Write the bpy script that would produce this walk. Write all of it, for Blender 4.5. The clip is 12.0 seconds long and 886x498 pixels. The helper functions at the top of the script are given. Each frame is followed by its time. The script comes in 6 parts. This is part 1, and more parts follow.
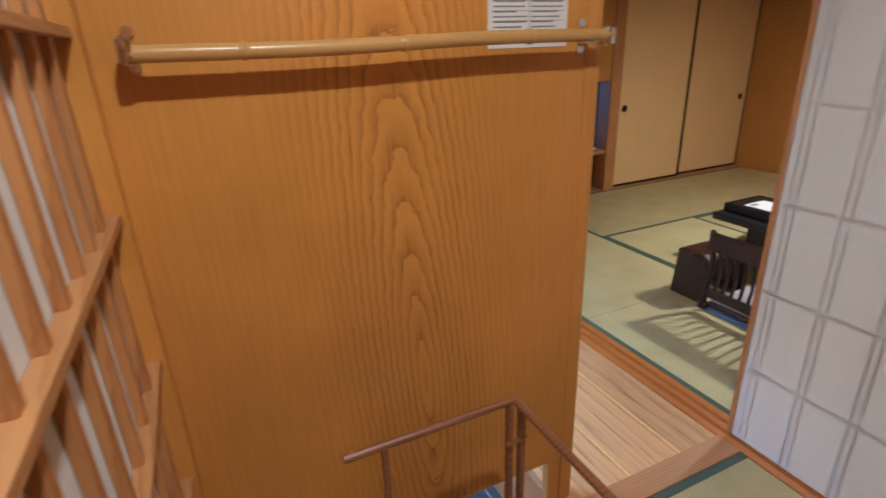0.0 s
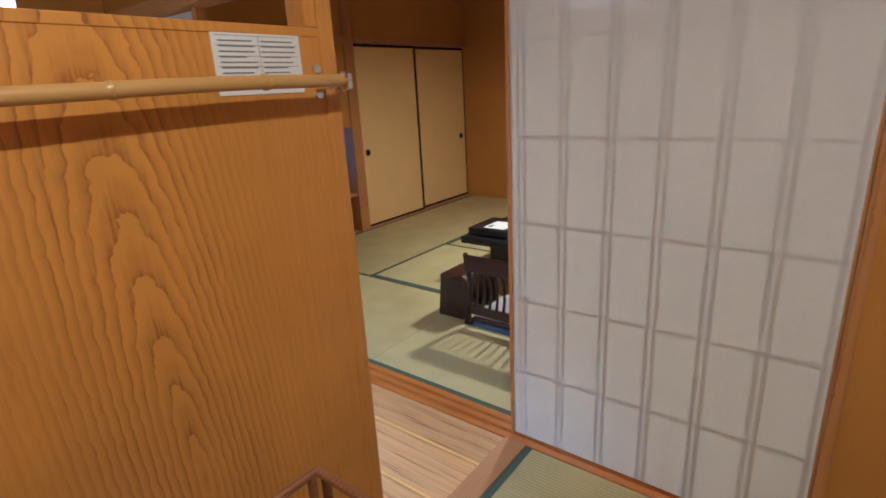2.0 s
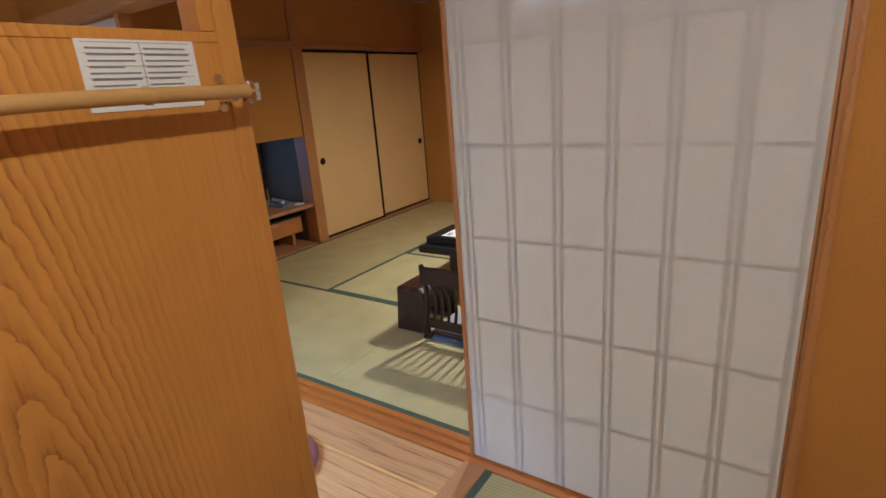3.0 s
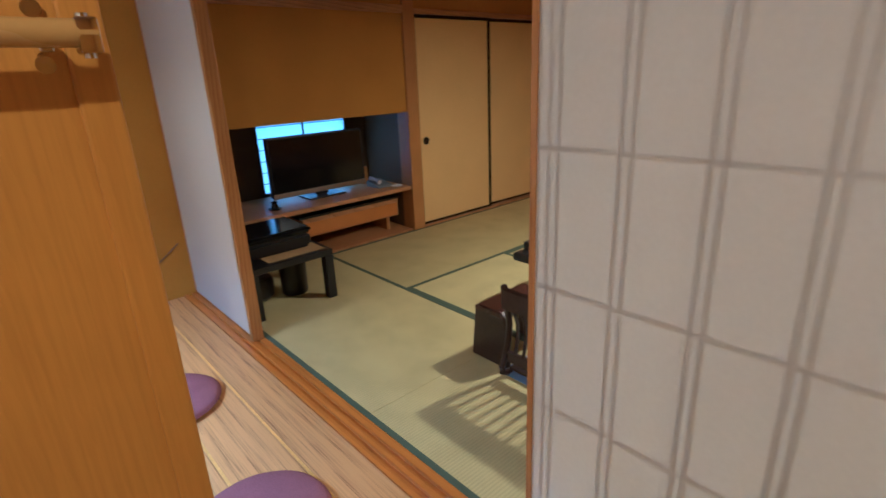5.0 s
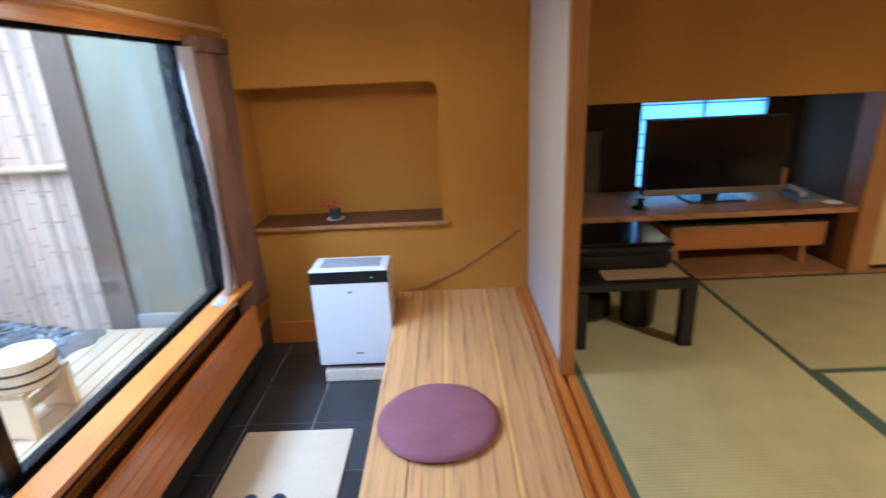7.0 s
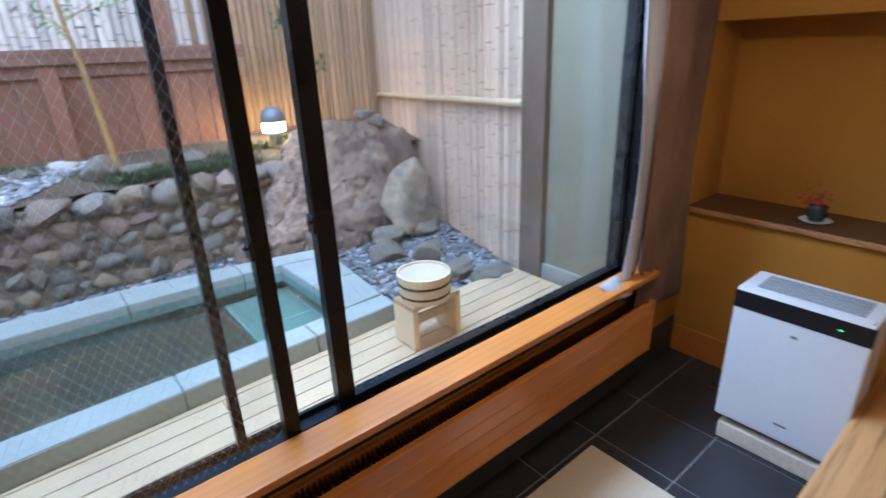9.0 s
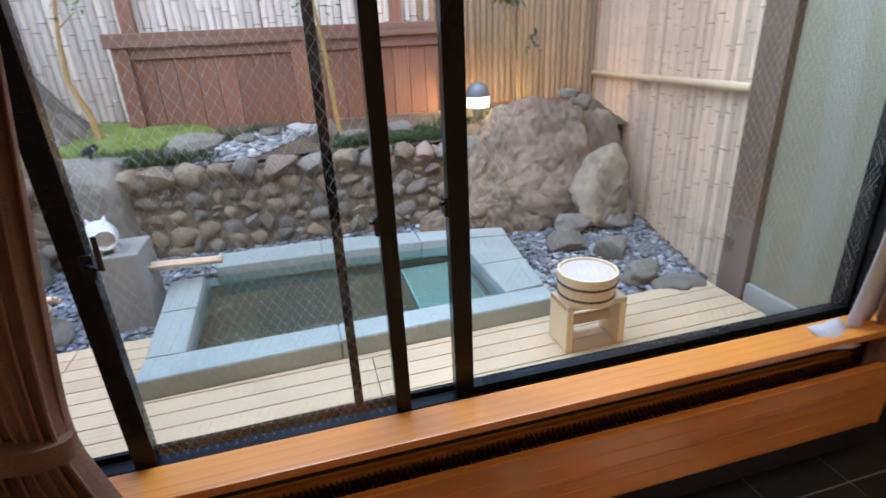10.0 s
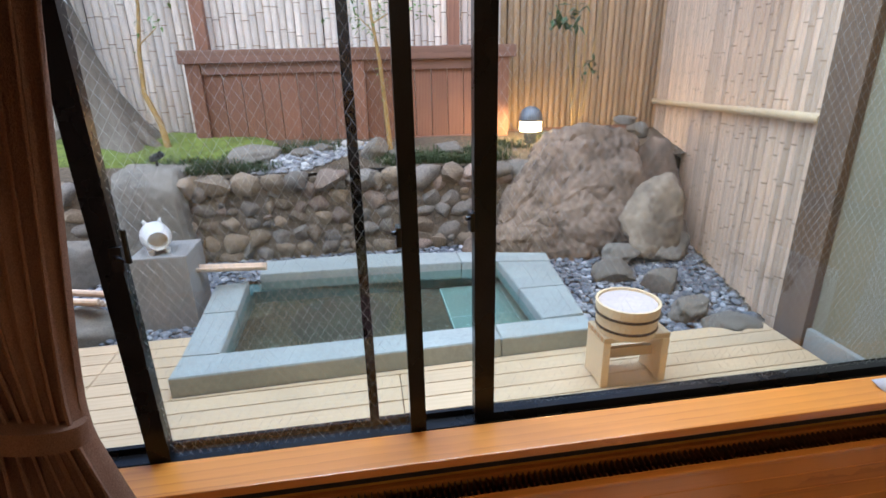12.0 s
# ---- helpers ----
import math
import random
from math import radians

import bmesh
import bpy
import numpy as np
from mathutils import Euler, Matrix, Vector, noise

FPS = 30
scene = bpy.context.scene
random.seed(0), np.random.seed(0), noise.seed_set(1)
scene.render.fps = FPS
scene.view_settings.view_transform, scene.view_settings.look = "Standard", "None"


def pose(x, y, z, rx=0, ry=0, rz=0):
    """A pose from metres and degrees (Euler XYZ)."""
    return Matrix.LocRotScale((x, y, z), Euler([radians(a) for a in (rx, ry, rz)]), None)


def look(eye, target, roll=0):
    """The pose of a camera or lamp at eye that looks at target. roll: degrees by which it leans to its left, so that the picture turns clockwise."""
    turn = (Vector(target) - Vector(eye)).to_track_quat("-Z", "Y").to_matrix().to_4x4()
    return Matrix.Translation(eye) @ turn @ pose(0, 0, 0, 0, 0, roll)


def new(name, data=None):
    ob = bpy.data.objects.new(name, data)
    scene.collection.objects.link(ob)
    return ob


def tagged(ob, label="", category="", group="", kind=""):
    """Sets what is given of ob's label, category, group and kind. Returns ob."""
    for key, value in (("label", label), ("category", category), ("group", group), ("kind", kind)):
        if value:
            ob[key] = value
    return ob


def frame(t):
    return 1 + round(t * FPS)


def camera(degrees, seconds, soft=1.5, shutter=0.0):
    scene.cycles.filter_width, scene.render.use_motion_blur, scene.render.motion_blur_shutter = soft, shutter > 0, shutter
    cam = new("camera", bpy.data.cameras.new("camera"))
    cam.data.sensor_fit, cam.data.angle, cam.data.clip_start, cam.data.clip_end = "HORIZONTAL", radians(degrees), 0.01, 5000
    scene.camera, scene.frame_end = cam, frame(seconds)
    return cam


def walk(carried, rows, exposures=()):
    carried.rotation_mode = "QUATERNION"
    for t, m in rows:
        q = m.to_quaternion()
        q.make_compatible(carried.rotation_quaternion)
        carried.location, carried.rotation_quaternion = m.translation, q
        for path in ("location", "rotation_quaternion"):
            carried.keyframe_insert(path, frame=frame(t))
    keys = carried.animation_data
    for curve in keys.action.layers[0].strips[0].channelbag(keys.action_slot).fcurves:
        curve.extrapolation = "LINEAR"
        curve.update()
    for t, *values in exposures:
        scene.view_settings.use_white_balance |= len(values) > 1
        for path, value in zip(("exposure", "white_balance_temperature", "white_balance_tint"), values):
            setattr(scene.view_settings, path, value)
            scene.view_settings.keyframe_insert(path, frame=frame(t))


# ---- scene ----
cam = camera(81.4, 12.0, soft=1.6, shutter=0.4)
PATH = [
    (0, (0.321, 0.504, 1.369), (1.095, 2.199, 0.645), -2.2),
    (0.5, (0.375, 0.518, 1.36), (1.369, 2.117, 0.688), -3.4),
    (1, (0.383, 0.531, 1.362), (1.542, 2.027, 0.716), -3.7),
    (1.5, (0.344, 0.548, 1.354), (1.71, 1.871, 0.734), -3.0),
    (2, (0.342, 0.547, 1.358), (1.841, 1.729, 0.761), -3.2),
    (2.5, (0.397, 0.544, 1.361), (1.972, 1.63, 0.779), -4.6),
    (4.5, (0.887, 0.704, 1.351), (2.299, 1.957, 0.69), -2.7),
    (5, (1.055, 0.799, 1.333), (2.305, 2.221, 0.688), -2.5),
    (5.5, (1.187, 0.899, 1.308), (2.258, 2.465, 0.674), -2.0),
    (6, (1.296, 1.057, 1.301), (2.217, 2.72, 0.678), -1.5),
    (6.5, (1.438, 1.268, 1.249), (1.945, 3.095, 0.614), -2.1),
    (7, (1.47, 1.462, 1.231), (1.442, 3.356, 0.589), -2.7),
    (7.5, (1.47, 1.631, 1.174), (0.99, 3.473, 0.561), -3.1),
    (9.5, (1.358, 2.16, 1.145), (-0.303, 2.963, 0.372), -2.7),
    (10, (1.363, 2.246, 1.135), (-0.424, 2.704, 0.362), -2.8),
    (10.5, (1.363, 2.278, 1.128), (-0.449, 2.641, 0.363), -2.2),
    (11, (1.365, 2.296, 1.136), (-0.464, 2.612, 0.391), -1.6),
    (11.5, (1.363, 2.307, 1.126), (-0.483, 2.596, 0.414), -1.4),
    (12, (1.356, 2.311, 1.104), (-0.505, 2.583, 0.424), -1.4),
]
EXPOSURES = [(0.0, 1.75, 4200, 12), (2.5, 1.7, 4250, 10), (5.0, 1.65, 4400, 10), (6.0, 1.7, 4450, 10), (6.5, 1.84, 4520, 10), (7.0, 1.74, 4600, 10), (7.5, 1.64, 4620, 10), (9.5, 0.98, 4900, 11), (10.4, 0.98, 5500, 12), (12.0, 0.98, 5450, 12)]
walk(cam, [(t, look(eye, target, roll)) for t, eye, target, roll in PATH], EXPOSURES)

# ---- light ----
world = bpy.data.worlds.new("world")
scene.world = world
world.use_nodes = True
wn = world.node_tree.nodes
sky = wn.new("ShaderNodeTexSky")
sky.sky_type, sky.sun_disc = "NISHITA", False
sky.sun_elevation, sky.sun_rotation = radians(62), radians(122)
wn["Background"].inputs[1].default_value = 0.15
world.node_tree.links.new(sky.outputs[0], wn["Background"].inputs[0])
sun = new("sun", bpy.data.lights.new("sun", "SUN"))
sun.data.energy, sun.data.angle, sun.data.color = 2.35, radians(95), (1.0, 0.985, 0.97)
sun.matrix_world = look((1.2, 0.6, 6), (-1.5, 2.3, 0))


def lamp_light(name, at, size, power, colour):
    d = bpy.data.lights.new(name, "AREA")
    d.shape, d.size, d.energy, d.color = "DISK", size, power, colour
    ob = new(name, d)
    ob.matrix_world = look(at, (at[0] + 0.001, at[1], at[2] - 1))
    return ob


WARM = (1.0, 0.745, 0.42)
lamp_light("entry_ceiling_light", (0.52, 0.50, 2.28), 0.08, 6.2, WARM)
lamp_light("room_ceiling_light", (3.95, 1.95, 1.82), 0.10, 13.5, WARM)
lamp_light("engawa_pendant_light", (0.87, 3.3, 1.505), 0.3, 2.6, WARM)
# added lamp outside the window, standing in for sky light between eave and fence
sky_fill_lamp = lamp_light("added_window_fill", (-0.35, 2.75, 2.0), 2.2, 37.0, (0.70, 0.86, 1.0))
sky_fill_lamp.data.shape, sky_fill_lamp.data.size_y = "RECTANGLE", 0.45
sky_fill_lamp.matrix_world = pose(-0.35, 2.75, 2.0, 42, 0, -90)
garden_bulb = new("garden_bulb_light", bpy.data.lights.new("garden_bulb_light", "POINT"))
garden_bulb.data.energy, garden_bulb.data.color, garden_bulb.data.shadow_soft_size = 9.0, (1.0, 0.6, 0.22), 0.04
garden_bulb.location = (-2.50, 3.57, 0.638)


# ---- materials ----
def nodes_of(name):
    m = bpy.data.materials.new(name)
    m.use_nodes = True
    n, l = m.node_tree.nodes, m.node_tree.links
    return m, n, l, n["Principled BSDF"]


def ramp(n, stops):
    r = n.new("ShaderNodeValToRGB")
    while len(r.color_ramp.elements) < len(stops):
        r.color_ramp.elements.new(0.5)
    for e, (p, c) in zip(r.color_ramp.elements, stops):
        e.position, e.color = p, (*c, 1)
    return r


def shade(c, k):
    return tuple(max(0.0, min(1.0, v * k)) for v in c)


def surface(name, c, rough=0.6, grain=60.0, blotch=4.0, vary=0.18, bump=0.15, metal=0.0, spec=0.5, random_tint=0.0, stretch=(1, 1, 1)):
    """A worn plain surface: fine grain, broad blotches, slight relief."""
    m, n, l, p = nodes_of(name)
    tc, mp = n.new("ShaderNodeTexCoord"), n.new("ShaderNodeMapping")
    mp.inputs["Scale"].default_value = stretch
    l.new(tc.outputs["Object"], mp.inputs[0])
    fine, broad = n.new("ShaderNodeTexNoise"), n.new("ShaderNodeTexNoise")
    fine.inputs["Scale"].default_value, fine.inputs["Detail"].default_value = grain, 5
    broad.inputs["Scale"].default_value, broad.inputs["Detail"].default_value = blotch, 4
    for t in (fine, broad):
        l.new(mp.outputs[0], t.inputs["Vector"])
    mix = n.new("ShaderNodeMath")
    mix.operation = "ADD"
    l.new(fine.outputs[0], mix.inputs[0])
    l.new(broad.outputs[0], mix.inputs[1])
    half = n.new("ShaderNodeMath")
    half.operation, half.inputs[1].default_value = "MULTIPLY", 0.5
    l.new(mix.outputs[0], half.inputs[0])
    r = ramp(n, [(0.3, shade(c, 1 - vary)), (0.5, c), (0.7, shade(c, 1 + vary))])
    l.new(half.outputs[0], r.inputs[0])
    out = r.outputs[0]
    if random_tint:
        info, hsv, mr = n.new("ShaderNodeObjectInfo"), n.new("ShaderNodeHueSaturation"), n.new("ShaderNodeMapRange")
        mr.inputs["To Min"].default_value, mr.inputs["To Max"].default_value = 1 - random_tint, 1 + random_tint
        l.new(info.outputs["Random"], mr.inputs[0])
        l.new(mr.outputs[0], hsv.inputs["Value"])
        l.new(out, hsv.inputs["Color"])
        out = hsv.outputs[0]
    l.new(out, p.inputs["Base Color"])
    rr = n.new("ShaderNodeMapRange")
    rr.inputs["To Min"].default_value, rr.inputs["To Max"].default_value = max(0.03, rough - 0.1), min(1, rough + 0.1)
    l.new(broad.outputs[0], rr.inputs[0])
    l.new(rr.outputs[0], p.inputs["Roughness"])
    p.inputs["Metallic"].default_value = metal
    p.inputs["Specular IOR Level"].default_value = spec
    if bump:
        b = n.new("ShaderNodeBump")
        b.inputs["Strength"].default_value, b.inputs["Distance"].default_value = bump, 0.01
        l.new(fine.outputs[0], b.inputs["Height"])
        l.new(b.outputs[0], p.inputs["Normal"])
    return m


def wood(name, light, dark, axis="Z", rings=26.0, tilt=4.0, distort=1.6, rough=0.42, offset=(0.3, 0.25, 0.0), random_tint=0.0, streak=0.5, bump=0.08, coat=0.0, figure=None, stretch=1.0, span=(0.16, 0.62)):
    """Sawn wood: growth rings cut at a slant, fine fibre along the axis, soft stains."""
    m, n, l, p = nodes_of(name)
    tc = n.new("ShaderNodeTexCoord")
    turn = {"Z": (0, 0, 0), "Y": (90, 0, 0), "X": (0, 90, 0)}[axis]
    mp0, mp = n.new("ShaderNodeMapping"), n.new("ShaderNodeMapping")
    mp0.inputs["Rotation"].default_value = [radians(a) for a in turn]
    mp.inputs["Rotation"].default_value = (radians(tilt), radians(tilt * 0.4), 0)
    mp.inputs["Location"].default_value = offset
    mp.inputs["Scale"].default_value = (1, 1, stretch)
    l.new(tc.outputs["Object"], mp0.inputs[0])
    src = mp0.outputs[0]
    if random_tint:
        info, cmb, add = n.new("ShaderNodeObjectInfo"), n.new("ShaderNodeCombineXYZ"), n.new("ShaderNodeVectorMath")
        mul = n.new("ShaderNodeMath")
        mul.operation, mul.inputs[1].default_value = "MULTIPLY", 7.0
        l.new(info.outputs["Random"], mul.inputs[0])
        l.new(mul.outputs[0], cmb.inputs[0])
        l.new(mul.outputs[0], cmb.inputs[2])
        l.new(src, add.inputs[0])
        l.new(cmb.outputs[0], add.inputs[1])
        src = add.outputs[0]
    l.new(src, mp.inputs[0])
    wave = n.new("ShaderNodeTexWave")
    wave.wave_type, wave.rings_direction, wave.wave_profile = "RINGS", "Z", "SAW"
    wave.inputs["Scale"].default_value, wave.inputs["Distortion"].default_value = rings, distort
    wave.inputs["Detail"].default_value, wave.inputs["Detail Scale"].default_value = 3, 1.4
    l.new(mp.outputs[0], wave.inputs["Vector"])
    st = n.new("ShaderNodeMapping")
    st.inputs["Scale"].default_value = (1, 1, 0.025)
    l.new(src, st.inputs[0])
    fib, sta = n.new("ShaderNodeTexNoise"), n.new("ShaderNodeTexNoise")
    fib.inputs["Scale"].default_value, fib.inputs["Detail"].default_value = 170, 6
    sta.inputs["Scale"].default_value, sta.inputs["Detail"].default_value = 3.0, 4
    l.new(st.outputs[0], fib.inputs["Vector"])
    l.new(mp.outputs[0], sta.inputs["Vector"])
    mx = n.new("ShaderNodeMix")
    mx.inputs[0].default_value = streak
    ring_out = wave.outputs[1]
    if figure:
        sep, ab, fm, lerp = n.new("ShaderNodeSeparateXYZ"), n.new("ShaderNodeMath"), n.new("ShaderNodeMapRange"), n.new("ShaderNodeMix")
        ab.operation = "ABSOLUTE"
        l.new(mp.outputs[0], sep.inputs[0])
        l.new(sep.outputs[0], ab.inputs[0])
        l.new(ab.outputs[0], fm.inputs[0])
        fm.inputs["From Min"].default_value, fm.inputs["From Max"].default_value = figure
        fm.inputs["To Min"].default_value, fm.inputs["To Max"].default_value = 1.0, 0.13
        fm.interpolation_type = "SMOOTHSTEP"
        l.new(fm.outputs[0], lerp.inputs[0])
        lerp.inputs[2].default_value = 0.62
        l.new(wave.outputs[1], lerp.inputs[3])
        ring_out = lerp.outputs[0]
    l.new(ring_out, mx.inputs[2])
    l.new(fib.outputs[0], mx.inputs[3])
    r = ramp(n, [(span[0], dark), (span[0] * 0.6 + span[1] * 0.4, tuple(0.7 * a + 0.3 * b for a, b in zip(light, dark))), (span[1], light)])
    l.new(mx.outputs[0], r.inputs[0])
    hsv, mr = n.new("ShaderNodeHueSaturation"), n.new("ShaderNodeMapRange")
    mr.inputs["To Min"].default_value, mr.inputs["To Max"].default_value = 0.72, 1.28
    l.new(sta.outputs[0], mr.inputs[0])
    l.new(mr.outputs[0], hsv.inputs["Value"])
    l.new(r.outputs[0], hsv.inputs["Color"])
    out = hsv.outputs[0]
    if random_tint:
        h2, m2 = n.new("ShaderNodeHueSaturation"), n.new("ShaderNodeMapRange")
        m2.inputs["To Min"].default_value, m2.inputs["To Max"].default_value = 1 - random_tint, 1 + random_tint
        l.new(info.outputs["Random"], m2.inputs[0])
        l.new(m2.outputs[0], h2.inputs["Value"])
        l.new(out, h2.inputs["Color"])
        out = h2.outputs[0]
    l.new(out, p.inputs["Base Color"])
    p.inputs["Roughness"].default_value = rough
    p.inputs["Coat Weight"].default_value, p.inputs["Coat Roughness"].default_value = coat, 0.25
    b = n.new("ShaderNodeBump")
    b.inputs["Strength"].default_value, b.inputs["Distance"].default_value = bump, 0.005
    l.new(mx.outputs[0], b.inputs["Height"])
    l.new(b.outputs[0], p.inputs["Normal"])
    return m


def tatami_weave(name, c, across):
    """Rush matting: fine ribs across the mat, weft bands, faded patches."""
    m, n, l, p = nodes_of(name)
    tc = n.new("ShaderNodeTexCoord")
    ribs, warp, patch = n.new("ShaderNodeTexWave"), n.new("ShaderNodeTexWave"), n.new("ShaderNodeTexNoise")
    ribs.bands_direction = across
    warp.bands_direction = "Y" if across == "X" else "X"
    ribs.inputs["Scale"].default_value, ribs.inputs["Distortion"].default_value = 22, 0.3
    warp.inputs["Scale"].default_value, warp.inputs["Distortion"].default_value = 130, 1.0
    patch.inputs["Scale"].default_value, patch.inputs["Detail"].default_value = 5, 6
    for t in (ribs, warp, patch):
        l.new(tc.outputs["Object"], t.inputs["Vector"])
    a, b2 = n.new("ShaderNodeMath"), n.new("ShaderNodeMath")
    a.operation, a.inputs[1].default_value = "MULTIPLY_ADD", 0.42
    b2.operation, b2.inputs[1].default_value = "MULTIPLY_ADD", 0.12
    l.new(ribs.outputs[1], a.inputs[0])
    l.new(patch.outputs[0], a.inputs[2])
    l.new(warp.outputs[1], b2.inputs[0])
    l.new(a.outputs[0], b2.inputs[2])
    r = ramp(n, [(0.4, shade(c, 0.84)), (0.7, c), (0.95, shade(c, 1.13))])
    l.new(b2.outputs[0], r.inputs[0])
    l.new(r.outputs[0], p.inputs["Base Color"])
    p.inputs["Roughness"].default_value = 0.62
    bp = n.new("ShaderNodeBump")
    bp.inputs["Strength"].default_value, bp.inputs["Distance"].default_value = 0.45, 0.003
    l.new(ribs.outputs[1], bp.inputs["Height"])
    l.new(bp.outputs[0], p.inputs["Normal"])
    return m


def paper(name, c, through_share):
    m, n, l, p = nodes_of(name)
    n.remove(p)
    tc, fib = n.new("ShaderNodeTexCoord"), n.new("ShaderNodeTexNoise")
    fib.inputs["Scale"].default_value, fib.inputs["Detail"].default_value = 90, 8
    l.new(tc.outputs["Object"], fib.inputs["Vector"])
    r = ramp(n, [(0.3, shade(c, 0.97)), (0.7, c)])
    l.new(fib.outputs[0], r.inputs[0])
    d, t, mx = n.new("ShaderNodeBsdfDiffuse"), n.new("ShaderNodeBsdfTranslucent"), n.new("ShaderNodeMixShader")
    l.new(r.outputs[0], d.inputs[0])
    l.new(r.outputs[0], t.inputs[0])
    mx.inputs[0].default_value = through_share
    l.new(d.outputs[0], mx.inputs[1])
    l.new(t.outputs[0], mx.inputs[2])
    clear, thin = n.new("ShaderNodeBsdfTransparent"), n.new("ShaderNodeMixShader")
    thin.inputs[0].default_value = 0.15
    l.new(mx.outputs[0], thin.inputs[1])
    l.new(clear.outputs[0], thin.inputs[2])
    l.new(thin.outputs[0], n["Material Output"].inputs[0])
    return m


def sheer(name, tint, gloss_rough, floor_share, rise, ripple=0.0):
    """A clear film or pane: tinted see-through, with a mirror share that rises at a slant."""
    m, n, l, p = nodes_of(name)
    n.remove(p)
    tr, gl, lw, mx = n.new("ShaderNodeBsdfTransparent"), n.new("ShaderNodeBsdfGlossy"), n.new("ShaderNodeLayerWeight"), n.new("ShaderNodeMixShader")
    tr.inputs[0].default_value = (*tint, 1)
    gl.inputs["Roughness"].default_value = gloss_rough
    lw.inputs["Blend"].default_value = 0.5
    pw, ma = n.new("ShaderNodeMath"), n.new("ShaderNodeMath")
    pw.operation, pw.inputs[1].default_value = "POWER", 4.0
    ma.operation, ma.inputs[1].default_value, ma.inputs[2].default_value = "MULTIPLY_ADD", rise, floor_share
    l.new(lw.outputs["Facing"], pw.inputs[0])
    l.new(pw.outputs[0], ma.inputs[0])
    l.new(ma.outputs[0], mx.inputs[0])
    if ripple:
        tc, ns, bp = n.new("ShaderNodeTexCoord"), n.new("ShaderNodeTexNoise"), n.new("ShaderNodeBump")
        ns.inputs["Scale"].default_value, ns.inputs["Detail"].default_value = 14, 3
        bp.inputs["Strength"].default_value, bp.inputs["Distance"].default_value = ripple, 0.01
        l.new(tc.outputs["Object"], ns.inputs["Vector"])
        l.new(ns.outputs[0], bp.inputs["Height"])
        l.new(bp.outputs[0], gl.inputs["Normal"])
    l.new(tr.outputs[0], mx.inputs[1])
    l.new(gl.outputs[0], mx.inputs[2])
    l.new(mx.outputs[0], n["Material Output"].inputs[0])
    return m


def glow(name, c, power):
    m, n, l, p = nodes_of(name)
    p.inputs["Base Color"].default_value = (*c, 1)
    p.inputs["Emission Color"].default_value = (*c, 1)
    p.inputs["Emission Strength"].default_value = power
    return m


M_PLASTER = surface("ochre_plaster", (0.52, 0.245, 0.034), 0.9, 260, 2.0, 0.14, 0.35, spec=0.1)
M_CEIL = wood("ceiling_boards", (0.46, 0.27, 0.12), (0.30, 0.16, 0.06), "Y", 18)
M_PANEL = wood("cedar_panel", (0.62, 0.285, 0.032), (0.26, 0.08, 0.011), "Z", 20.0, 8.0, 2.6, 0.38, (-0.76, -1.40, 0.0), streak=0.5, coat=0.08, figure=(0.10, 0.30), span=(0.17, 0.60))
M_TRIM = wood("trim_wood", (0.50, 0.235, 0.06), (0.30, 0.11, 0.025), "Z", 30, 3, 1.5, 0.45)
M_TRIM_Y = wood("trim_wood_along", (0.52, 0.27, 0.09), (0.30, 0.13, 0.035), "Y", 30, 3, 1.5, 0.42)
M_TRIM_X = wood("trim_wood_across", (0.50, 0.25, 0.09), (0.28, 0.12, 0.035), "X", 30, 3, 1.5, 0.42)
M_PLANK = wood("engawa_plank", (0.66, 0.375, 0.145), (0.28, 0.128, 0.046), "Y", 5.0, 5.0, 3.0, 0.40, (0.13, 0.2, 0.0), random_tint=0.10, streak=0.80, coat=0.25, stretch=0.12, span=(0.29, 0.57), bump=0.2)
M_SILLWOOD = wood("sill_wood", (0.60, 0.222, 0.032), (0.42, 0.13, 0.017), "Y", 12, 2, 1.2, 0.3, streak=0.6, coat=0.35)
M_TATAMI_Y = tatami_weave("tatami_long", (0.58, 0.50, 0.225), "Y")
M_TATAMI_X = tatami_weave("tatami_cross", (0.52, 0.435, 0.185), "X")
M_HERI = surface("green_border_cloth", (0.085, 0.12, 0.08), 0.8, 400, 8, 0.2, 0.2)
M_FUSUMA = surface("fusuma_paper", (0.80, 0.54, 0.205), 0.85, 120, 3, 0.05, 0.06, spec=0.1)
M_LACQUER = surface("black_lacquer", (0.012, 0.010, 0.010), 0.25, 40, 6, 0.3, 0.02)
M_PAPER = paper("shoji_paper", (0.95, 0.95, 0.95), 0.57)
M_PAPER_FAR = paper("window_paper", (0.85, 0.86, 0.86), 0.8)
M_KUMIKO = wood("kumiko_wood", (0.36, 0.27, 0.18), (0.28, 0.19, 0.11), "Z", 30)
M_TILE = surface("slate_tile", (0.034, 0.034, 0.036), 0.34, 90, 6, 0.35, 0.12, random_tint=0.18)
M_GROUT = surface("tile_grout", (0.30, 0.29, 0.27), 0.9, 200, 8)
# near-black that paints shade into the gaps over beds, voids and backings
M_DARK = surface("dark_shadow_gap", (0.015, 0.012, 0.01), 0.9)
M_ALU = surface("black_aluminium", (0.018, 0.017, 0.017), 0.28, 200, 8, 0.2, 0.02, metal=0.6)
M_GLASS = sheer("window_glass", (0.97, 0.985, 0.98), 0.02, 0.04, 0.22)
M_WIRE = surface("wire_mesh_metal", (0.48, 0.46, 0.42), 0.45, metal=0.5, bump=0)
M_OUTWALL = surface("exterior_stucco", (0.22, 0.195, 0.125), 0.95, 150, 3, 0.1, 0.4)
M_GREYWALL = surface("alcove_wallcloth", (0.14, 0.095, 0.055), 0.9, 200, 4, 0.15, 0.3)


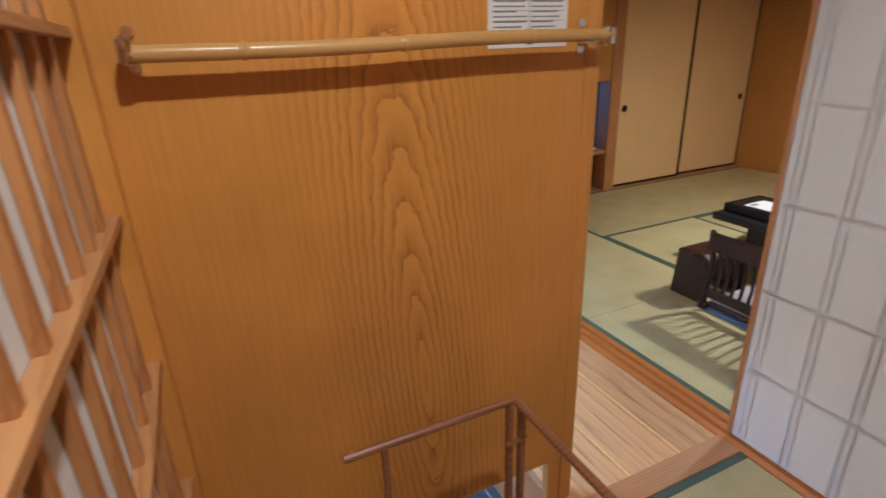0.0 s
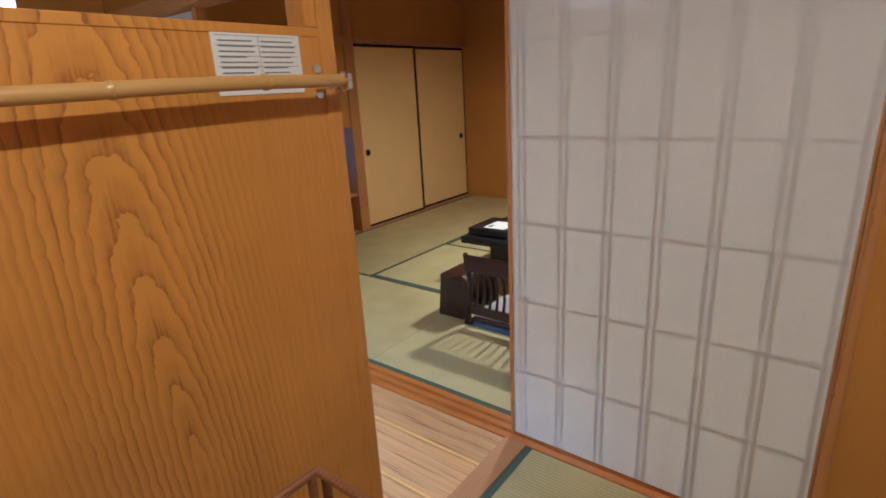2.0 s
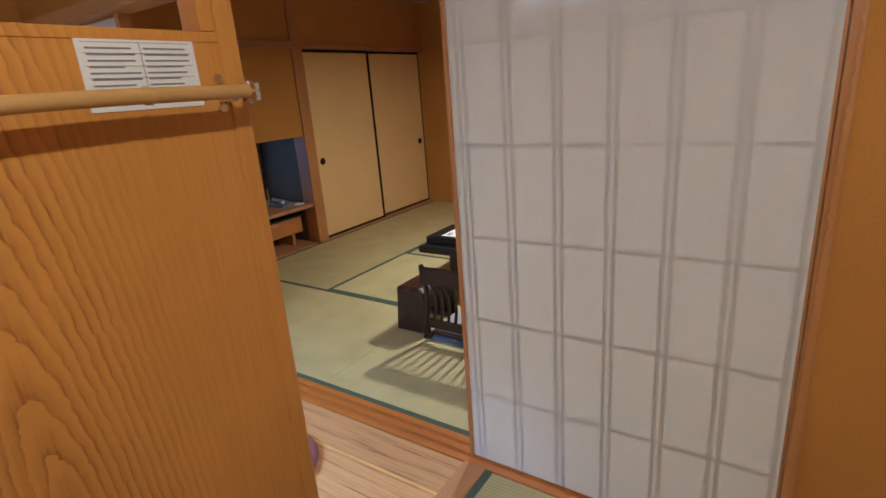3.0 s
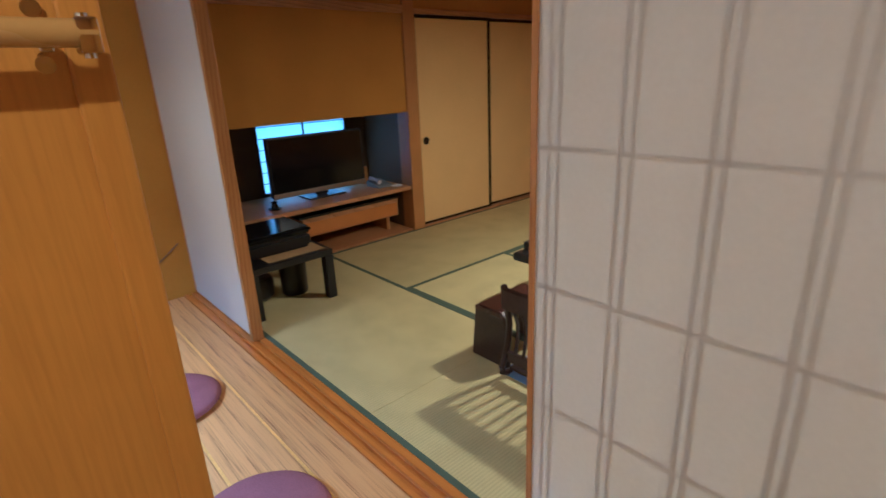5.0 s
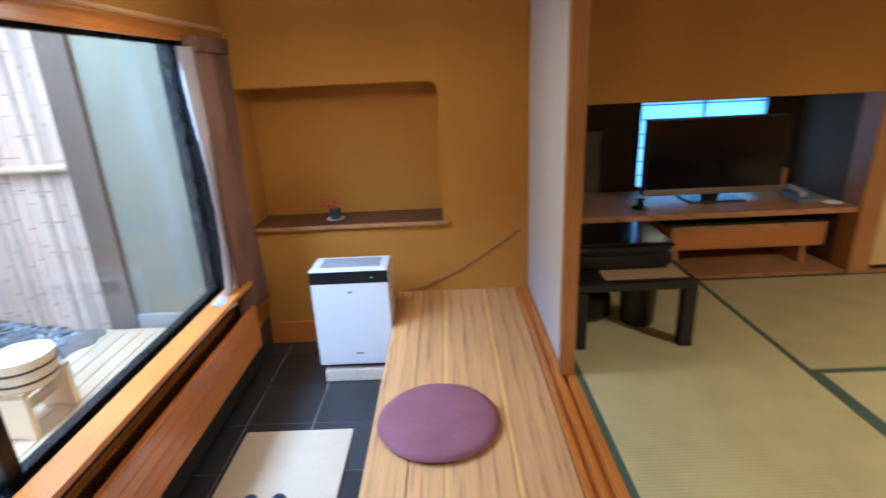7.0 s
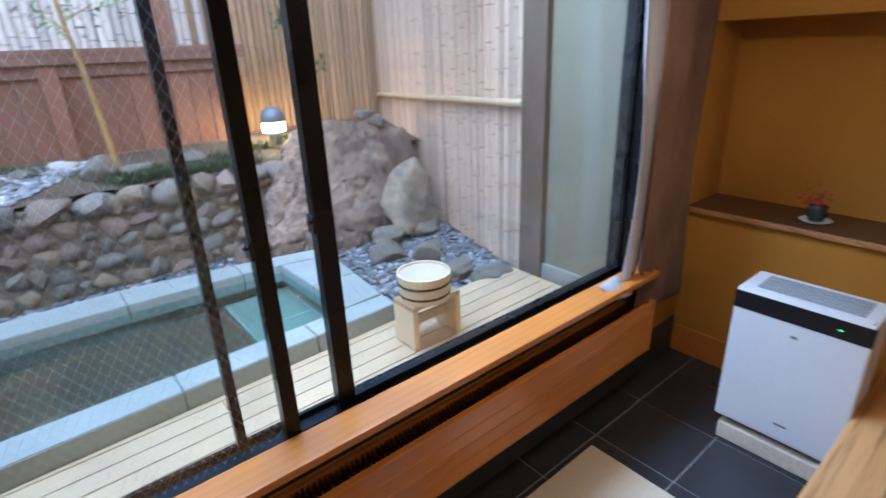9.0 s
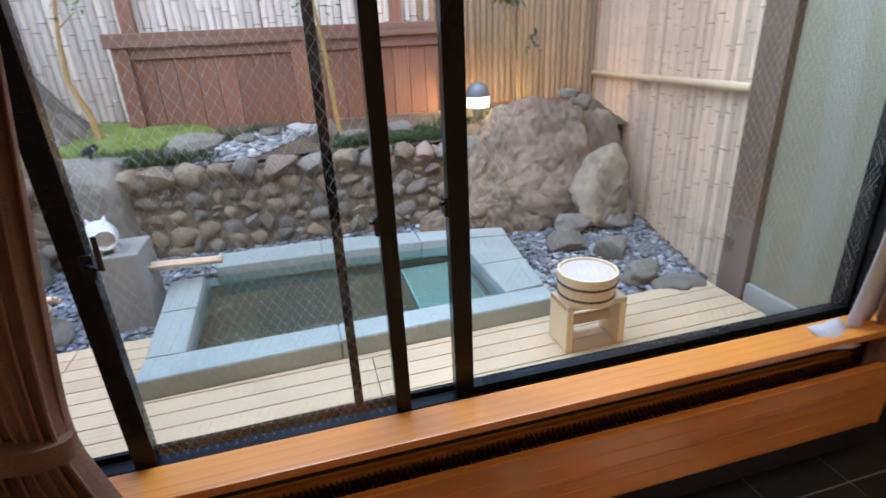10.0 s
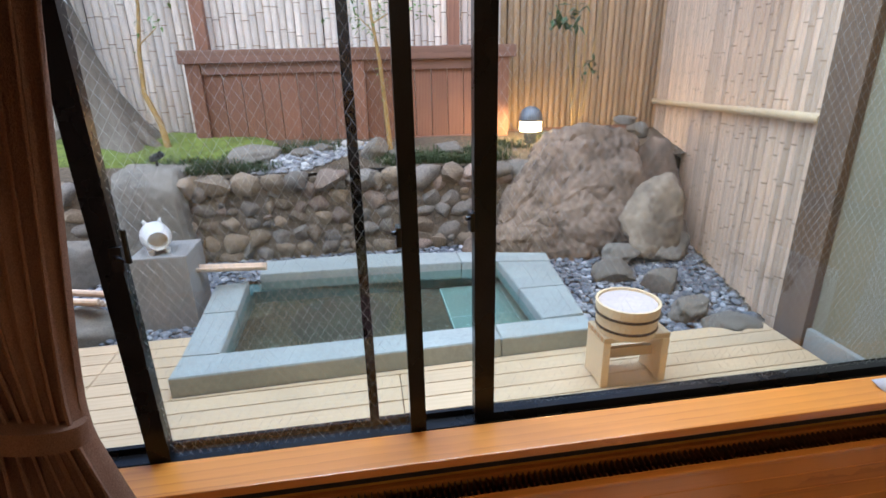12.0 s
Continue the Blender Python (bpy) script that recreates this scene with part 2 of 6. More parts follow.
# ---- building helpers ----
def add_box(bm, a, b, bevel=0.0):
    lo, hi = [min(u, v) for u, v in zip(a, b)], [max(u, v) for u, v in zip(a, b)]
    vs = [bm.verts.new((x, y, z)) for x in (lo[0], hi[0]) for y in (lo[1], hi[1]) for z in (lo[2], hi[2])]
    fs = [bm.faces.new([vs[i] for i in f]) for f in ((0, 1, 3, 2), (4, 6, 7, 5), (0, 4, 5, 1), (2, 3, 7, 6), (0, 2, 6, 4), (1, 5, 7, 3))]
    if bevel:
        es = list({e for f in fs for e in f.edges})
        bmesh.ops.bevel(bm, geom=es, offset=bevel, segments=2, affect="EDGES", profile=0.6)
    return bm


def box(a, b, bevel=0.0):
    return add_box(bmesh.new(), a, b, bevel)


def add_tube(bm, pts, radii, seg=10, caps=True):
    """A round bar along a line of points."""
    rings = []
    pts = [Vector(p) for p in pts]
    for i, p in enumerate(pts):
        d = (pts[min(i + 1, len(pts) - 1)] - pts[max(i - 1, 0)]).normalized()
        u = d.cross(Vector((0, 0, 1)) if abs(d.z) < 0.9 else Vector((0, 1, 0))).normalized()
        w = d.cross(u)
        r = radii[i] if isinstance(radii, (list, tuple)) else radii
        rings.append([bm.verts.new(p + r * (math.cos(k * math.tau / seg) * u + math.sin(k * math.tau / seg) * w)) for k in range(seg)])
    for a, b in zip(rings, rings[1:]):
        for k in range(seg):
            bm.faces.new((a[k], a[(k + 1) % seg], b[(k + 1) % seg], b[k]))
    if caps:
        bm.faces.new(rings[0])
        bm.faces.new(rings[-1][::-1])
    return bm


def tube(pts, radii, seg=10):
    return add_tube(bmesh.new(), pts, radii, seg)


def lathe(profile, at, seg=32):
    """A turned body: (radius, height) pairs round a vertical axis."""
    bm = bmesh.new()
    rings = [[bm.verts.new((at[0] + r * math.cos(k * math.tau / seg), at[1] + r * math.sin(k * math.tau / seg), at[2] + z)) for k in range(seg)] for r, z in profile]
    for a, b in zip(rings, rings[1:]):
        for k in range(seg):
            bm.faces.new((a[k], a[(k + 1) % seg], b[(k + 1) % seg], b[k]))
    bm.faces.new(rings[0])
    bm.faces.new(rings[-1])
    return bm


def prism(outline, axis, lo, hi, bevel=0.0):
    """A flat outline pushed through along an axis."""
    bm = bmesh.new()
    place = {"x": lambda u, v, d: (d, u, v), "y": lambda u, v, d: (u, d, v), "z": lambda u, v, d: (u, v, d)}[axis]
    a = [bm.verts.new(place(u, v, lo)) for u, v in outline]
    b = [bm.verts.new(place(u, v, hi)) for u, v in outline]
    bm.faces.new(a)
    bm.faces.new(b[::-1])
    for i in range(len(a)):
        j = (i + 1) % len(a)
        bm.faces.new((a[i], a[j], b[j], b[i]))
    if bevel:
        bmesh.ops.bevel(bm, geom=bm.edges[:], offset=bevel, segments=2, affect="EDGES")
    return bm


def mesh_of(name, bm, smooth=False):
    bmesh.ops.recalc_face_normals(bm, faces=bm.faces)
    me = bpy.data.meshes.new(name)
    bm.to_mesh(me)
    bm.free()
    if smooth:
        me.shade_smooth()
        me.set_sharp_from_angle(angle=radians(40))
    return me


def part(name, bm, material, parent=None, label="", smooth=False):
    me = bm if isinstance(bm, bpy.types.Mesh) else mesh_of(name, bm, smooth)
    if not me.materials:
        me.materials.append(material)
    ob = new(name, me)
    if parent:
        ob.parent = parent
        if parent.parent is None:
            ob.matrix_parent_inverse = parent.matrix_basis.inverted()
    return tagged(ob, label)


def thing(name, at, label, category, group=""):
    ob = new(name)
    ob.matrix_basis = Matrix.Translation(at)
    ob.empty_display_size = 0.05
    return tagged(ob, label, category, group)


def structure(name, bm, material, label="", category="", smooth=False):
    return tagged(part(name, bm, material, None, label, smooth), category=category, kind="structure")


def boxes(*pairs):
    bm = bmesh.new()
    for a, b in pairs:
        add_box(bm, a, b)
    return bm


# ---- shell ----
FW, TOP, TILE = 4.33, 2.32, -0.31
structure("wall_far", boxes(((0.0, FW, TILE - 0.05), (0.34, FW + 0.42, TOP)), ((0.34, FW, TILE - 0.05), (1.437, FW + 0.42, 0.43)), ((0.34, FW, 1.203), (1.437, FW + 0.42, TOP)),
    ((1.437, FW, TILE - 0.05), (1.93, FW + 0.42, TOP)), ((0.34, FW + 0.26, 0.43), (1.437, FW + 0.42, 1.203))), M_PLASTER, "ochre textured plaster wall with a recessed niche", "wall")
structure("wall_alcove", boxes(((1.93, FW, 1.04), (3.82, FW + 0.09, TOP)), ((1.93, FW, -0.05), (2.235, FW + 0.09, 1.04))), M_PLASTER, "ochre plaster wall above the television alcove", "wall")
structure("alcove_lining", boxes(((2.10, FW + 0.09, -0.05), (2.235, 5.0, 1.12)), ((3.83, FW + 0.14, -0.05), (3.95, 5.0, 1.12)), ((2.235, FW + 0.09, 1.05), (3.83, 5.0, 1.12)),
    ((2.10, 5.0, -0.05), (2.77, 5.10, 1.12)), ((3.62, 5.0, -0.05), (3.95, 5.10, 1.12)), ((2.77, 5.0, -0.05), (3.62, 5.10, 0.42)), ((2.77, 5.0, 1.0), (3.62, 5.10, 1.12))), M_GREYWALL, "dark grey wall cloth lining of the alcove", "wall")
structure("alcove_floor", box((2.235, FW + 0.02, -0.05), (3.83, 5.0, 0.012)), M_TRIM_X, "wooden floor board of the alcove", "floor")
structure("wall_closet", boxes(((3.95, FW, 1.81), (5.82, FW + 0.12, TOP)), ((3.95, FW + 0.10, -0.05), (5.82, FW + 0.16, TOP))), M_PLASTER, "ochre plaster wall above the sliding closet doors", "wall")
structure("wall_room_east", box((5.80, -0.6, -0.05), (5.95, FW + 0.16, TOP)), M_PLASTER, "ochre textured plaster wall", "wall")
structure("wall_room_south", box((1.90, -0.7, -0.05), (5.95, -0.55, TOP)), M_PLASTER, "ochre textured plaster wall", "wall")
structure("wall_entry_east", boxes(((1.87, -1.0, -0.05), (1.97, 0.47, TOP)), ((1.87, 0.47, 1.90), (1.97, FW, TOP))), M_PLASTER, "ochre textured plaster wall beside the paper screen", "wall")
structure("wall_entry_south", box((0.05, -1.1, -0.05), (1.97, -1.0, TOP)), M_PLASTER, "ochre textured plaster wall", "wall")
structure("wall_west", boxes(((0.06, -1.0, TILE - 0.05), (0.154, 1.50, TOP)), ((0.228, 1.53, TILE - 0.05), (0.335, 1.60, TOP)), ((0.225, 1.60, TILE - 0.05), (0.335, 3.885, 0.20)),
    ((0.225, 1.60, 1.46), (0.34, 3.885, TOP)), ((0.225, 3.885, TILE - 0.05), (0.34, FW, TOP))), M_PLASTER, "ochre plaster wall round the garden window", "wall")
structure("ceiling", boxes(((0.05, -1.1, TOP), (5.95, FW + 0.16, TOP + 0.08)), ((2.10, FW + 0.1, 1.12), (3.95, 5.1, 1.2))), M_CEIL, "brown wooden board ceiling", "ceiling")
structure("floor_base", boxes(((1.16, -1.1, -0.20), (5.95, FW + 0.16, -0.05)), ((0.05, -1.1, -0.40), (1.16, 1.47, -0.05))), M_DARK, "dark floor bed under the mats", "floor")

# tiled strip
tile_floor = structure("floor_tiles", box((0.05, 1.3, TILE - 0.1), (1.20, FW, TILE - 0.004)), M_GROUT, "dark slate tile floor with pale joints", "floor")
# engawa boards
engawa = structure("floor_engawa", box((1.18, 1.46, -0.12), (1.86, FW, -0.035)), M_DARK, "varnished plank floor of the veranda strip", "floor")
for i, (x0, x1) in enumerate(((1.152, 1.298), (1.301, 1.421), (1.433, 1.655), (1.667, 1.846))):
    part("plank", box((x0, 1.47, -0.035), (x1, FW - 0.001, -0.002), 0.003), M_PLANK, engawa)
M_GOLD = surface("pale_joint_strip", (0.85, 0.52, 0.15), 0.35, 80, 6)
for x in (1.427, 1.661):
    part("joint_strip", box((x - 0.0055, 1.47, -0.03), (x + 0.0055, FW - 0.001, -0.0025)), M_GOLD, engawa, "pale raised strip between planks")
part("front_board", box((1.150, 1.47, TILE), (1.17, FW - 0.001, -0.036), 0.003), M_SILLWOOD, engawa, "varnished board below the plank floor")
# door sill with two grooves
sill = structure("door_sill", boxes(((1.848, 0.47, -0.04), (1.978, FW, -0.012)), ((1.848, 0.47, -0.012), (1.873, FW, 0.004)), ((1.897, 0.47, -0.012), (1.921, FW, 0.004)), ((1.945, 0.47, -0.012), (1.978, FW, 0.004))), M_SILLWOOD, "grooved wooden sill of the sliding screens", "sill")
structure("door_head", boxes(((1.848, 0.47, 1.83), (1.978, FW, 1.90)),), M_TRIM_Y, "wooden head rail of the sliding screens", "trim")
structure("threshold", box((0.14, 1.375, -0.05), (1.847, 1.468, 0.006), 0.004), M_TRIM_X, "worn wooden threshold board", "trim")

# mats
HERI = 0.028


def mat_piece(parent, x0, y0, x1, y1, along):
    """One rush mat with cloth borders down its long sides."""
    m = part("tatami_mat", box((x0 + 0.001, y0 + 0.001, -0.05), (x1 - 0.001, y1 - 0.001, 0.0), 0.002), M_TATAMI_Y if along == "Y" else M_TATAMI_X, parent)
    if along == "Y":
        strips = (((x0 + 0.001, y0, 0), (x0 + HERI, y1, 0.0025)), ((x1 - HERI, y0, 0), (x1 - 0.001, y1, 0.0025)))
    else:
        strips = (((x0, y0 + 0.001, 0), (x1, y0 + HERI, 0.0025)), ((x0, y1 - HERI, 0), (x1, y1 - 0.001, 0.0025)))
    for a, b in strips:
        part("border", box(a, b), M_HERI, m, "green cloth border")


mats = structure("floor_tatami", box((1.98, -0.6, -0.052), (5.80, FW, -0.051)), M_DARK, "pale green tatami matting with green borders", "floor")
for x0, y0, x1, y1, a in ((1.98, 2.387, 2.945, FW, "Y"), (1.98, 0.43, 2.945, 2.387, "Y"), (2.945, 3.30, 4.86, FW, "X"), (4.86, 3.30, 5.80, FW, "X"), (2.945, 1.345, 3.90, 3.30, "Y"),
                          (3.90, 2.32, 5.80, 3.30, "X"), (3.90, 1.345, 5.80, 2.32, "X"), (2.945, 0.43, 4.86, 1.345, "X"), (4.86, 0.43, 5.80, 1.345, "X"), (1.98, -0.55, 5.80, 0.43, "X")):
    mat_piece(mats, x0, y0, x1, y1, a)
entry_mats = structure("floor_entry", box((0.13, -1.0, -0.052), (1.86, 1.37, -0.051)), M_DARK, "green tatami matting of the entry", "floor")
for x0, y0, x1, y1, a in ((0.13, 0.40, 1.846, 1.374, "X"), (0.13, -0.60, 1.846, 0.40, "X"), (0.13, -1.0, 1.846, -0.60, "X")):
    mat_piece(entry_mats, x0, y0, x1, y1, a)

# posts and trim
structure("post_alcove_right", box((3.825, FW - 0.012, 0.0), (3.945, FW + 0.14, TOP), 0.004), M_TRIM, "square wooden post", "post")
structure("post_alcove_left", box((2.15, FW - 0.006, 0.0), (2.236, FW + 0.10, 1.06), 0.004), M_TRIM, "square wooden post", "post")
structure("trim_alcove", boxes(((1.98, FW - 0.014, 1.80), (3.825, FW, 1.86)), ((3.945, FW - 0.014, 1.80), (5.80, FW + 0.10, 1.84)), ((3.945, FW - 0.01, -0.02), (5.80, FW + 0.10, 0.018))), M_TRIM_X, "brown wooden trim rail", "trim")
structure("post_screen", box((1.910, 3.350, 0.004), (1.972, 3.386, 1.84), 0.005), M_TRIM, "brown wooden post at the screen edge", "post")
structure("post_entry", box((1.862, 0.455, -0.02), (1.98, 0.482, 1.9), 0.003), M_TRIM, "dark wooden post", "post")
structure("baseboard_far", box((0.341, FW - 0.012, TILE), (1.15, FW, TILE + 0.14), 0.003), M_SILLWOOD, "orange wooden baseboard", "baseboard")

# closet doors
for k, (x0, x1, y, hx) in enumerate(((3.95, 4.865, FW + 0.012, 4.03), (4.845, 5.80, FW + 0.05, 5.70))):
    d = thing("fusuma", ((x0 + x1) / 2, y, 0.02), "cream paper sliding closet door with black lacquer frame", "sliding door", "closet doors")
    part("door_panel", box((x0 + 0.012, y + 0.004, 0.035), (x1 - 0.012, y + 0.026, 1.785)), M_FUSUMA, d)
    for a, b in (((x0, y, 0.019), (x0 + 0.016, y + 0.03, 1.80)), ((x1 - (0.034 if k == 0 else 0.016), y, 0.019), (x1, y + 0.03, 1.80)), ((x0 + 0.016, y + 0.001, 0.019), (x1 - 0.016, y + 0.029, 0.040)), ((x0 + 0.016, y + 0.001, 1.772), (x1 - 0.016, y + 0.029, 1.80))):
        part("frame_strip", box(a, b, 0.002), M_LACQUER, d, "black lacquered edge strip")
    part("finger_pull", lathe([(0.033, 0), (0.033, 0.004), (0.026, 0.006), (0.022, 0.002)], (0, 0, 0), 20), M_LACQUER, d, "round dark finger pull", True).matrix_basis = Matrix.Translation((hx, y + 0.004, 0.775)) @ Matrix.Rotation(radians(90), 4, "X")


# paper screens
def shoji(x, y0, y1, z1, cols, label):
    s = thing("shoji_screen", (x, (y0 + y1) / 2, 0.0), label, "paper screen", "paper screens")
    part("paper_sheet", box((x, y0 + 0.004, 0.016), (x + 0.0006, y1 - 0.004, z1)), M_PAPER, s, "white translucent paper")
    for a, b in (((x - 0.003, y0, 0.006), (x + 0.028, y0 + 0.006, z1)), ((x - 0.003, y1 - 0.016, 0.006), (x + 0.028, y1, z1)), ((x + 0.002, y0 + 0.006, 0.006), (x + 0.028, y1 - 0.010, 0.016)), ((x + 0.002, y0 + 0.006, z1 - 0.03), (x + 0.028, y1 - 0.010, z1))):
        part("frame_strip", box(a, b, 0.001), M_TRIM, s, "brown wooden frame strip")
    for y in cols:
        for d in (-0.011, 0.011):
            part("upright_bar", box((x + 0.0016, y + d - 0.0035, 0.016), (x + 0.013, y + d + 0.0035, z1 - 0.03)), M_KUMIKO, s)
    for k in range(1, 7):
        z = 0.305 + 0.2945 * (k - 1)
        if z < z1 - 0.05:
            part("cross_bar", box((x + 0.0013, y0 + 0.006, z - 0.004), (x + 0.010, y1 - 0.010, z + 0.004)), M_KUMIKO, s)
    return s


shoji(1.886, 0.485, 1.462, 1.82, [1.257 - 0.1515 * i for i in range(6)] + [1.408], "white paper sliding screen with faint lattice showing through")
shoji(1.925, 3.387, FW - 0.004, 1.82, [4.20 - 0.1515 * i for i in range(6)], "white paper sliding screen beside the veranda strip")

# garden window
win = structure("window_1", boxes(((0.226, 1.60, 0.2005), (0.334, 3.885, 0.226)), ((0.228, 1.60, 0.226), (0.240, 3.885, 0.242)), ((0.294, 1.60, 0.226), (0.299, 3.885, 0.240)), ((0.328, 1.60, 0.226), (0.334, 3.885, 0.246)),
    ((0.226, 1.60, 1.43), (0.334, 3.885, 1.46)), ((0.226, 1.585, 0.20), (0.334, 1.612, 1.46)), ((0.226, 3.868, 0.20), (0.334, 3.90, 1.46))), M_ALU, "wide black aluminium sliding window onto the garden", "window")


def sash(x, y0, y1, wl, wr, z0=0.230):
    s = part("sash", boxes(((x, y0, z0), (x + 0.03, y0 + wl, 1.44)), ((x, y1 - wr, z0), (x + 0.03, y1, 1.44)), ((x, y0 + wl, z0), (x + 0.03, y1 - wr, z0 + 0.032)), ((x, y0 + wl, 1.405), (x + 0.03, y1 - wr, 1.44))), M_ALU, win, "black aluminium sash")
    g = part("pane", box((x + 0.013, y0 + wl - 0.003, z0 + 0.033), (x + 0.017, y1 - wr + 0.003, 1.407)), M_GLASS, s, "clear wired glass")
    g.visible_shadow = False
    bm = bmesh.new()
    ya, yb, za, zb, step = y0 + wl, y1 - wr, z0 + 0.035, 1.405, 0.0165
    r = 0.00023
    for sgn in (1, -1):
        k = 0
        span = (yb - ya) + (zb - za)
        while k * step * 1.3 < span * 1.2:
            c = k * step * 1.3
            pts = []
            # a slanted wire clipped to the pane
            slope = 1.55
            for yy in (ya, yb):
                zz = za + slope * ((yy - ya) if sgn > 0 else (yb - yy)) - slope * (yb - ya) + c * 1.55
                pts.append((yy, zz))
            def clip(p, q):
                (py, pz), (qy, qz) = p, q
                if pz < za:
                    if qz <= za: return None
                    f = (za - pz) / (qz - pz); py, pz = py + f * (qy - py), za
                if pz > zb:
                    if qz >= zb: return None
                    f = (zb - pz) / (qz - pz); py, pz = py + f * (qy - py), zb
                return (py, pz)
            a, b = clip(pts[0], pts[1]), clip(pts[1], pts[0])
            k += 1
            if a and b:
                add_tube(bm, [(x + 0.015, *a), (x + 0.015, *b)], r, 3, False)
    w = part("wire_mesh", bm, M_WIRE, s, "thin diamond wire in the glass")
    w.visible_shadow = False
    return s


left_sash = sash(0.2995, 1.777, 2.410, 0.046, 0.037)
right_sash = sash(0.262, 2.538, 3.868, 0.049, 0.012)
part("screen_stile", box((0.232, 2.275, 0.24), (0.256, 2.298, 1.43), 0.002), M_ALU, win, "narrow black stile of the outer screen")


def latch(x, y, z, parent):
    bm = add_box(bmesh.new(), (x, y - 0.012, z - 0.03), (x + 0.012, y + 0.012, z + 0.02), 0.002)
    add_tube(bm, [(x + 0.01, y, z), (x + 0.028, y + 0.012, z), (x + 0.03, y + 0.03, z - 0.005), (x + 0.03, y + 0.032, z + 0.06)], [0.006, 0.006, 0.006, 0.005], 8)
    part("latch", bm, M_LACQUER, parent, "black window latch")


latch(0.330, 1.822, 0.765, left_sash)
for x, y, z, owner in ((0.3305, 2.370, 0.765, left_sash), (0.2925, 2.534, 0.775, right_sash)):
    knob = add_box(bmesh.new(), (x - 0.02, y - 0.008, z - 0.022), (x + 0.012, y + 0.004, z + 0.022), 0.002)
    add_tube(knob, [(x, y - 0.004, z + 0.008), (x + 0.004, y - 0.016, z + 0.008)], 0.005, 8)
    part("catch", knob, M_LACQUER, owner, "small black sash catch")

window_board = structure("window_sill", box((0.335, 1.56, 0.243), (0.440, 3.93, 0.267), 0.004), M_SILLWOOD, "broad varnished wooden window sill", "sill")
# bearer coloured near-black so the slot under the sill reads as shade
part("sill_bearer", box((0.3355, 1.56, 0.16), (0.366, 3.93, 0.2425)), M_DARK, window_board, "bearer painted near-black for the shade under the sill")
# convector hung under the sill
heater = thing("convector_cover", (0.385, 2.75, -0.055), "long orange-varnished wooden convector cover hung under the window sill", "heater")
part("front_panel", box((0.416, 1.54, -0.112), (0.431, 3.92, 0.112), 0.002), M_SILLWOOD, heater)
part("top_rail", box((0.412, 1.54, 0.112), (0.435, 3.92, 0.126), 0.004), M_SILLWOOD, heater)
part("back_rail", box((0.336, 1.54, 0.108), (0.350, 3.92, 0.124), 0.002), M_SILLWOOD, heater)
part("end_cap", box((0.336, 3.92, -0.112), (0.434, 3.935, 0.126), 0.003), M_SILLWOOD, heater)
# shade down inside the convector, painted in as a near-black block
part("trough", box((0.336, 1.54, -0.108), (0.415, 3.919, 0.045)), M_DARK, heater, "near-black block painted as the shade inside the convector")
M_FIN = surface("bronze_fin", (0.22, 0.11, 0.055), 0.4, 100, 8, metal=0.5)
fins = bmesh.new()
y = 1.56
while y < 3.91:
    add_box(fins, (0.351, y, 0.046), (0.380, y + 0.003, 0.116))
    add_box(fins, (0.380, y + 0.004, 0.046), (0.411, y + 0.010, 0.104))
    y += 0.016
tagged(part("finned_grille", fins, M_FIN, heater, "dense grille of dark bronze fins"), kind="stuff")
for z in (0.058, 0.004, -0.050):
    part("groove_bead", box((0.431, 1.54, z), (0.4335, 3.92, z + 0.004), 0.001), M_SILLWOOD, heater)

# dark strip added so the wall below the convector does not show bright
structure("skirting_tiles", box((0.3352, 1.60, TILE), (0.347, FW - 0.013, -0.12), 0.002), M_TILE, "dark strip added on the wall under the convector", "baseboard")
structure("window_head", box((0.3405, 1.60, 1.416), (0.356, 3.93, 1.478), 0.003), M_SILLWOOD, "orange wooden head trim of the window", "trim")
# exterior corner wall right of the window
structure("wall_outside", box((-0.30, 4.10, -0.3), (0.224, 4.3, 2.6)), M_OUTWALL, "pale grey-green exterior wall panel", "wall")
structure("wall_outside_return", box((0.205, 3.895, -0.3), (0.224, 4.1, 2.6)), M_OUTWALL, "pale grey-green exterior wall panel", "wall")
structure("post_outside", box((-0.45, 4.06, -0.3), (-0.30, 4.22, 2.6), 0.004), surface("weathered_post", (0.14, 0.092, 0.055), 0.8, 60, 5, 0.3, 0.2, stretch=(1, 1, 0.1)), "weathered brown wooden post", "post")
structure("skirting_outside", box((-0.30, 4.075, -0.09), (0.20, 4.10, 0.03), 0.004), surface("grey_skirting", (0.28, 0.28, 0.25), 0.8), "grey stone skirting", "trim")

# wooden partition with bamboo rail
PY = 1.50
scr = structure("partition", boxes(((0.13, PY, 0.175), (1.15, PY + 0.02, 1.478)), ((0.13, PY + 0.001, 1.497), (0.24, PY + 0.03, TOP))), M_PANEL, "broad honey-coloured cedar board partition", "partition")
part("stile", box((1.15, PY - 0.004, 0.0), (1.192, PY + 0.035, TOP), 0.004), M_PANEL, scr)
part("foot", box((1.105, PY + 0.001, -0.002), (1.149, PY + 0.03, 0.174), 0.003), M_PANEL, scr)
part("top_rail", box((0.13, PY - 0.002, 1.478), (1.15, PY + 0.06, 1.497), 0.002), M_PANEL, scr)
part("jamb", box((1.118, PY, 1.498), (1.149, PY + 0.06, TOP), 0.003), M_PANEL, scr)
part("upper_rail", box((0.24, PY, 1.80), (1.117, PY + 0.05, 1.85), 0.003), M_PANEL, scr)

